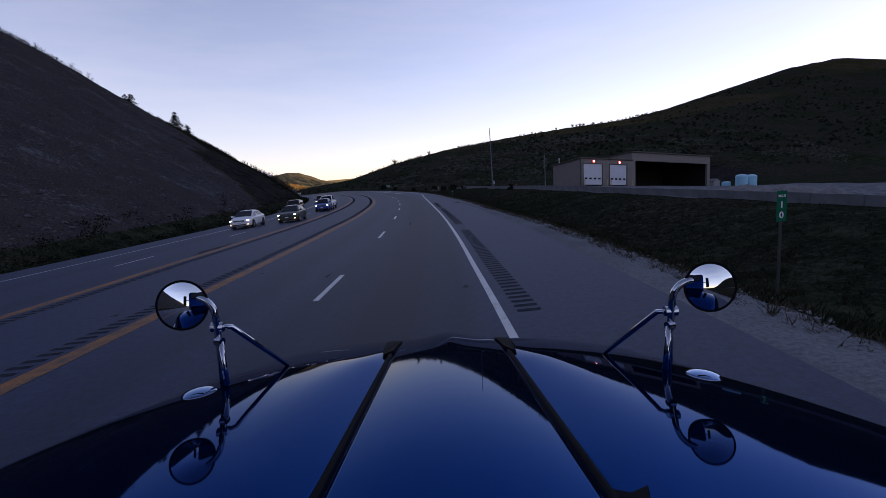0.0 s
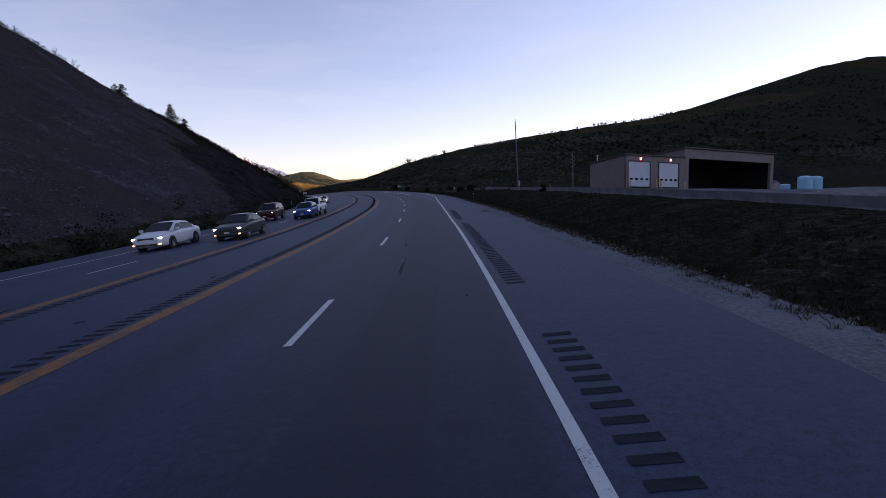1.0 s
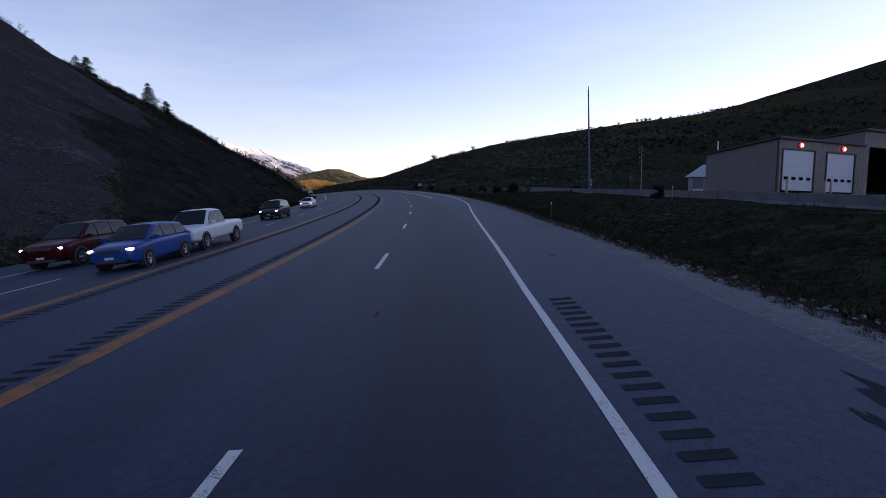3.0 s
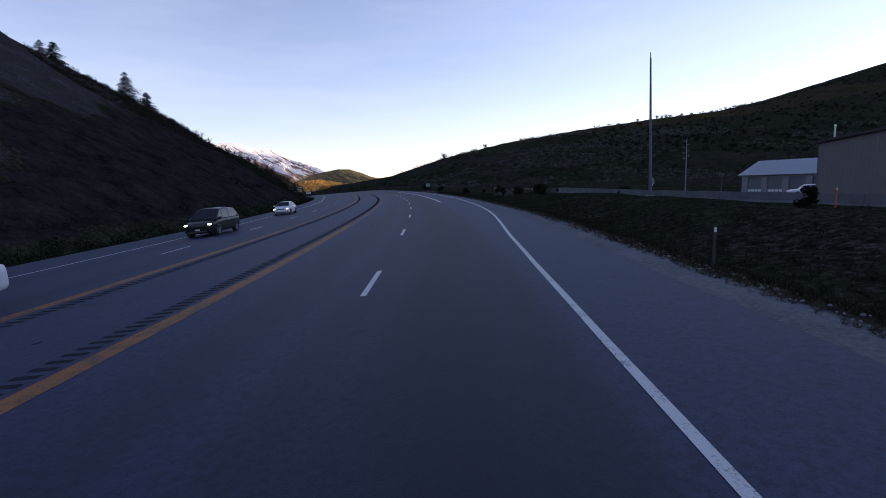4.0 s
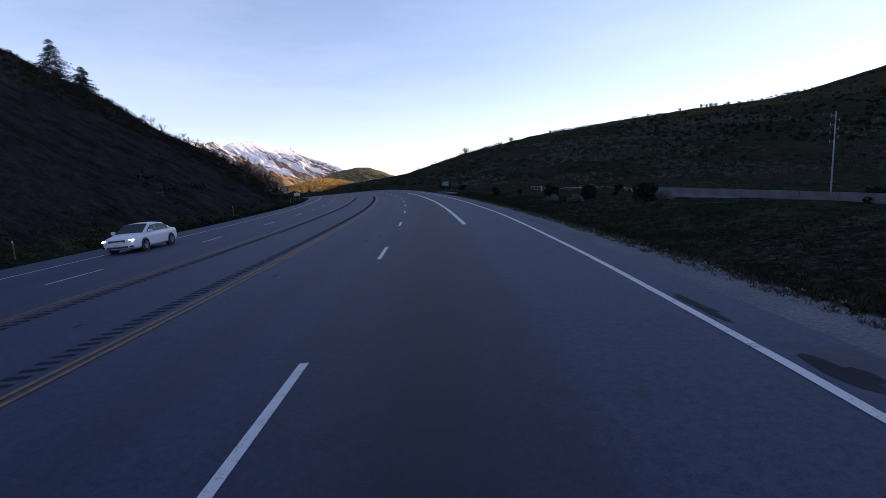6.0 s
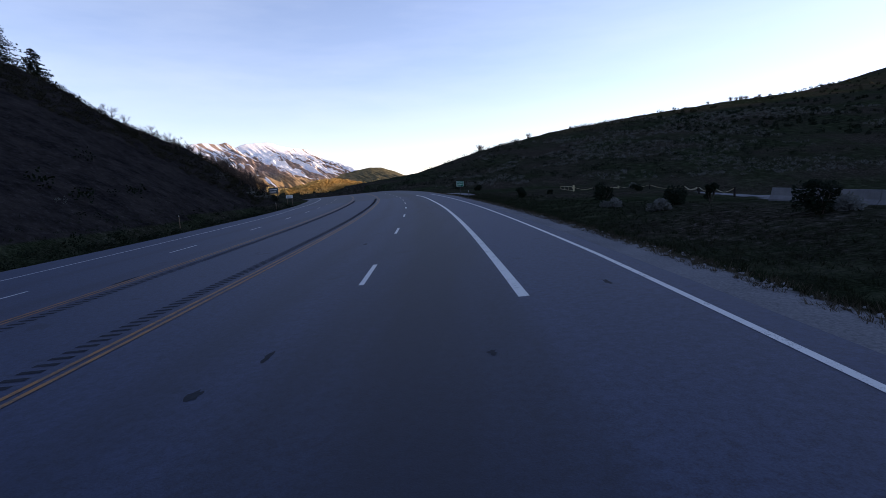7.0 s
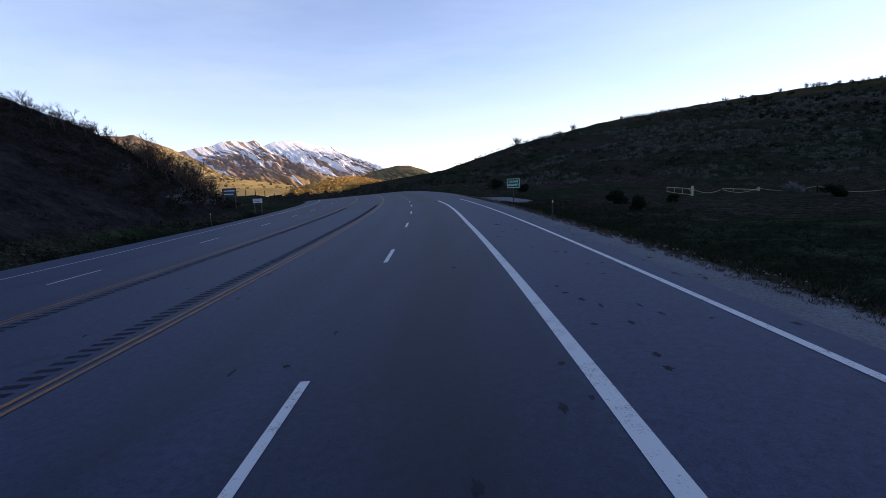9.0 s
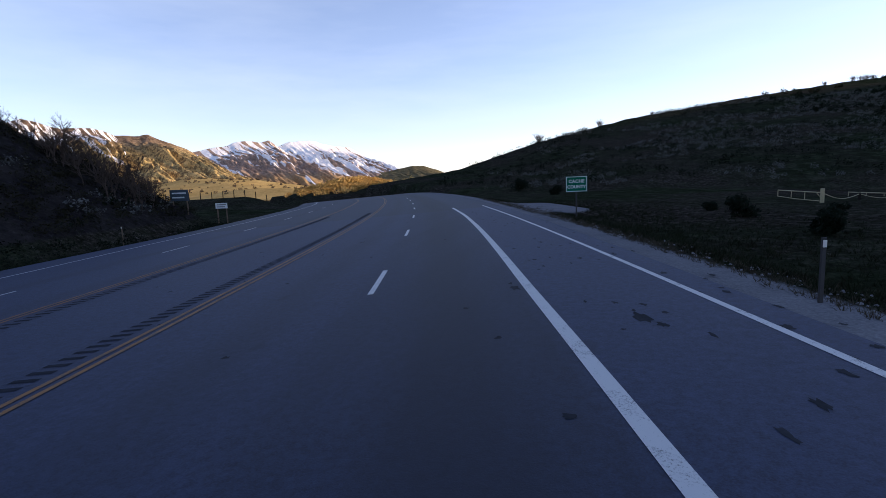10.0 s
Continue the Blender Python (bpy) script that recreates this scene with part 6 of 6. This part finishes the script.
def bonnet_z(a, f):
    """Height over the eye's level line at the offset a from the middle: a crowned centre panel, a dished strip beside it, then a fender that rolls over."""
    a = abs(a)
    z = -0.486 - 0.15 * f - 0.085 * max(0.0, f - 2.2) ** 2
    if a < 0.30:
        return z + 0.028 * (1 - (a / 0.30) ** 2) + 0.03 * max(0.0, 1 - a / 0.16) * smooth(f, 2.3, 3.2)
    crest = 0.36 + 0.24 * math.sin(math.pi * min(1.0, max(0.0, (2.5 - f) / 1.9)))
    if a < crest:
        k = (crest - a) / (crest - 0.30)
        z -= 0.045 * k * k * (crest - 0.30) / 0.3
    edge = shoulder(f)
    out = max(0.0, min(a, edge) - crest)
    z -= 0.16 * out * out
    if a > edge:
        z -= 0.32 * (edge - crest) * (a - edge) + 4.0 * (a - edge) ** 2
    return z


def nose(a):
    """How far ahead the bonnet reaches at this offset."""
    return 3.42 - 0.45 * a * a


def truck():
    t = thing("truck_bonnet", pose(0.0, 0.0, 2.377, 0, 0.9, 0.0), "glossy dark blue truck front with ridged bonnet and round mirrors", "truck")
    rear = 0.55

    def sheet(name, side, mat, na, nf):
        """One panel: side 0 is the middle, -1 and 1 the fender sides."""
        bm = bmesh.new()
        grid = []
        for i in range(nf + 1):
            row = []
            for j in range(na + 1):
                f = rear
                for _ in range(3):
                    a0, a1 = (-0.288, 0.288) if side == 0 else (0.308, shoulder(f) + 0.20)
                    a = a0 + (a1 - a0) * j / na
                    f = rear + (nose(a) - rear) * i / nf
                row.append(bm.verts.new((MID + (a if side == 0 else side * a), f, bonnet_z(a, f))))
            grid.append(row)
        for p, q in zip(grid, grid[1:]):
            for j in range(na):
                bm.faces.new((p[j], p[j + 1], q[j + 1], q[j]))
        res = bmesh.ops.extrude_face_region(bm, geom=bm.faces[:])
        bmesh.ops.translate(bm, vec=(0, 0, -0.015), verts=[v for v in res["geom"] if isinstance(v, bmesh.types.BMVert)])
        return part(name, bm, mat, t, smooth_faces=True)

    sheet("centre_panel", 0, M_TRUCK, 24, 70)
    for sx in (-1, 1):
        sheet("side_panel", sx, M_TRUCK, 48, 70)
        bm = bmesh.new()
        tube(bm, [(MID + sx * 0.298, rear + (nose(0.3) - 0.05 - rear) * k / 30, bonnet_z(0.296, rear + (nose(0.3) - 0.05 - rear) * k / 30) - 0.012) for k in range(31)], 0.014, 8)
        part("seam_strip", bm, M_SEAL, t, "black rubber seam strip")
        # dark hinge wedge where the seam reaches the nose, and the cowl wedge at its near end
        bm = bmesh.new()
        tip = [(0.285, 2.42), (0.33, 2.36), (0.345, 2.5), (0.37, 2.9), (0.29, 2.95)]
        low = [bm.verts.new((MID + sx * a, f, bonnet_z(0.31, f) - 0.01)) for a, f in tip]
        top = [bm.verts.new((MID + sx * a, f, bonnet_z(a, f) + 0.012)) for a, f in tip]
        bm.faces.new(top)
        for k in range(5):
            bm.faces.new((low[k], low[(k + 1) % 5], top[(k + 1) % 5], top[k]))
        part("hinge_cover", bm, M_SEAL, t, "dark hinge cover at the nose")
        bm = bmesh.new()
        tip = [(0.285, 0.80), (0.31, 0.96), (0.345, 0.915), (0.385, 0.93), (0.36, 0.86), (0.33, 0.80)]
        low = [bm.verts.new((MID + sx * a, f, bonnet_z(0.31, f) - 0.02)) for a, f in tip]
        top = [bm.verts.new((MID + sx * a, f, bonnet_z(a, f) + 0.006)) for a, f in tip]
        bm.faces.new(top)
        for k in range(6):
            bm.faces.new((low[k], low[(k + 1) % 6], top[(k + 1) % 6], top[k]))
        part("cowl_seal", bm, M_SEAL, t, "black rubber cowl seal")
        # front of the fender, wheel
        bm = bmesh.new()
        rows = []
        for k in range(21):
            x = 0.32 + 0.72 * k / 20
            f, top = nose(x), bonnet_z(x, nose(x)) - 0.004
            rows.append([(MID + sx * x, f, top), (MID + sx * x * 1.01, f + 0.03, top - 0.2), (MID + sx * x, f + 0.01, -1.5), (MID + sx * x * 0.96, f - 0.08, -1.5), (MID + sx * x * 0.97, f - 0.06, top - 0.03)])
        loft(bm, rows)
        part("fender", bm, M_TRUCK, t)
        bm = bmesh.new()
        rod(bm, (MID + sx * 0.9, 1.3, -1.75), (MID + sx * 1.2, 1.3, -1.75), 0.52, 0.52, 24)
        w = part("wheel", bm, M_TYRE, t)
        bm = bmesh.new()
        rod(bm, (MID + sx * 1.18, 1.3, -1.75), (MID + sx * 1.215, 1.3, -1.75), 0.29, 0.24, 20)
        part("rim", bm, M_CHROME, w)
        # bonnet mirror
        mc = Vector((-1.088 if sx < 0 else 1.112, 2.0, -0.469))
        bm = bmesh.new()
        rod(bm, mc + Vector((0, 0.055, 0)), mc + Vector((0, 0.005, 0)), 0.088, 0.106, 32)
        aim = (Vector((0.0, 0.0, 0.0)) - mc).normalized() + Vector((sx * 0.22, -1, 0.02))
        swing = Matrix.Translation(mc) @ Vector((0, -1, 0)).rotation_difference(aim).to_matrix().to_4x4() @ Matrix.Translation(-mc)
        bmesh.ops.transform(bm, matrix=swing, verts=bm.verts[:])
        head = part("mirror", bm, M_SEAL, t, "round bonnet mirror in a black rim")
        bm = bmesh.new()
        R, rr, a = 0.30, 0.096, []
        sag = math.sqrt(R * R - rr * rr)
        for i in range(9):
            r = rr * i / 8
            y = 0.004 - (math.sqrt(R * R - r * r) - sag)
            a.append([bm.verts.new(mc + Vector((r * math.cos(q * math.tau / 32), y, r * math.sin(q * math.tau / 32)))) for q in range(32)] if i else [bm.verts.new(mc + Vector((0, y, 0)))])
        for q in range(32):
            bm.faces.new((a[0][0], a[1][q], a[1][(q + 1) % 32]))
            for i in range(1, 8):
                bm.faces.new((a[i][q], a[i + 1][q], a[i + 1][(q + 1) % 32], a[i][(q + 1) % 32]))
        bmesh.ops.transform(bm, matrix=swing, verts=bm.verts[:])
        part("mirror_glass", bm, M_MIRROR, head, "convex silvered mirror glass", smooth_faces=True)
        px = sx * 0.962
        foot = bonnet_z(abs(px - MID), 2.04) - 0.01
        bm = bmesh.new()
        bend = [Vector((px + sx * 0.075 * (1 - math.sin(q * math.pi / 16)), 2.02, mc.z - 0.06 + 0.085 * math.cos(q * math.pi / 16))) for q in range(9)]
        tube(bm, [mc + Vector((-sx * 0.04, 0.045, 0.025))] + bend + [Vector((px, 2.03, mc.z - 0.2)), Vector((px + sx * 0.003, 2.04, foot))], 0.0150, 14)
        part("mirror_arm", bm, M_CHROME, t, "bent chrome mirror arm", smooth_faces=True)
        bm = bmesh.new()
        tube(bm, [(px, 2.03, mc.z - 0.105), (px - sx * 0.045, 2.06, mc.z - 0.115), (px - sx * 0.2, 2.28, bonnet_z(abs(px) - 0.2, 2.28) + 0.0)], 0.0115, 12)
        part("mirror_brace", bm, M_CHROME, t, "chrome brace rod", smooth_faces=True)
        bm = bmesh.new()
        tube(bm, [(px - sx * 0.02, 2.0, mc.z - 0.165), (px - sx * 0.035, 1.97, mc.z - 0.21), (px - sx * 0.062, 1.93, bonnet_z(abs(px) - 0.08, 1.93))], 0.013, 12)
        part("mirror_strut", bm, M_CHROME, t, "short chrome strut", smooth_faces=True)
        bm = bmesh.new()
        rod(bm, (px - 0.026, 2.03, mc.z - 0.105), (px + 0.026, 2.03, mc.z - 0.105), 0.021, 0.021, 12)
        rod(bm, (px, 2.005, mc.z - 0.16), (px - sx * 0.03, 1.995, mc.z - 0.16), 0.018, 0.018, 12)
        part("arm_clamp", bm, M_CHROME, t, "chrome clamp on the mirror arm")
        # low dome added on the shoulder in place of the mirror's reflection in the paint
        bm = bmesh.new()
        cx, cf = MID + sx * 1.0, 1.86
        bmesh.ops.create_uvsphere(bm, u_segments=24, v_segments=12, radius=1.0, matrix=Matrix.Translation((cx, cf, bonnet_z(1.0, cf) - 0.004)) @ pose(0, 0, 0, 0, 0, sx * 14) @ Matrix.Diagonal((0.068, 0.07, 0.022, 1)))
        part("reflection_dome", bm, M_REFLECTION_DOME, t, "low oval blue dome in place of the mirror reflection", smooth_faces=True)
    bm = bmesh.new()
    box(bm, (-0.27, 3.2, -1.5), (0.31, 3.34, -1.15), 0.03)
    part("grille", bm, M_CHROME, t, "chrome grille")
    bm = bmesh.new()
    box(bm, (-0.9, 2.9, -1.95), (0.94, 3.42, -1.55), 0.05)
    part("bumper", bm, M_CHROME, t, "chrome bumper")
    bm = bmesh.new()
    box(bm, (-1.2, 0.52, -1.6), (1.24, 0.55, -0.75), 0.01)
    box(bm, (-0.45, 0.55, -1.75), (0.5, 3.0, -1.35), 0.02)
    part("chassis", bm, M_SEAL, t, "dark chassis frame")
    # cab behind the bonnet
    bm = bmesh.new()
    loft(bm, [[(MID - w, f, -1.7), (MID + w, f, -1.7), (MID + w, f, h - 0.12), (MID + w - 0.14, f, h), (MID - w + 0.14, f, h), (MID - w, f, h - 0.12)]
              for w, f, h in ((1.02, -2.2, 0.75), (1.08, -1.2, 0.80), (1.08, -0.75, 0.72), (1.06, -0.35, 0.05), (1.04, -0.2, -0.5))])
    part("cab", bm, M_TRUCK, t, "dark blue cab body")
    bm = bmesh.new()
    v = [bm.verts.new(c) for c in ((MID - 0.92, -0.33, 0.06), (MID + 0.92, -0.33, 0.06), (MID + 0.9, -0.70, 0.66), (MID - 0.9, -0.70, 0.66))]
    u = [bm.verts.new(w.co + Vector((0, 0.03, 0.02))) for w in v]
    bm.faces.new(u)
    bm.faces.new(v[::-1])
    for k in range(4):
        bm.faces.new((v[k], v[(k + 1) % 4], u[(k + 1) % 4], u[k]))
    part("windscreen", bm, M_GLASS_DARK, t, "dark raked windscreen")
    for sx in (-1, 1):
        bm = bmesh.new()
        box(bm, (MID + sx * 1.36 - 0.11, -0.62, -0.42), (MID + sx * 1.36 + 0.11, -0.5, 0.32), 0.04)
        box(bm, (min(MID + sx * 1.06, MID + sx * 1.27), -0.58, -0.05), (max(MID + sx * 1.06, MID + sx * 1.27), -0.54, 0.0), 0.01)
        part("door_mirror", bm, M_SEAL, t, "tall black door mirror")


truck()
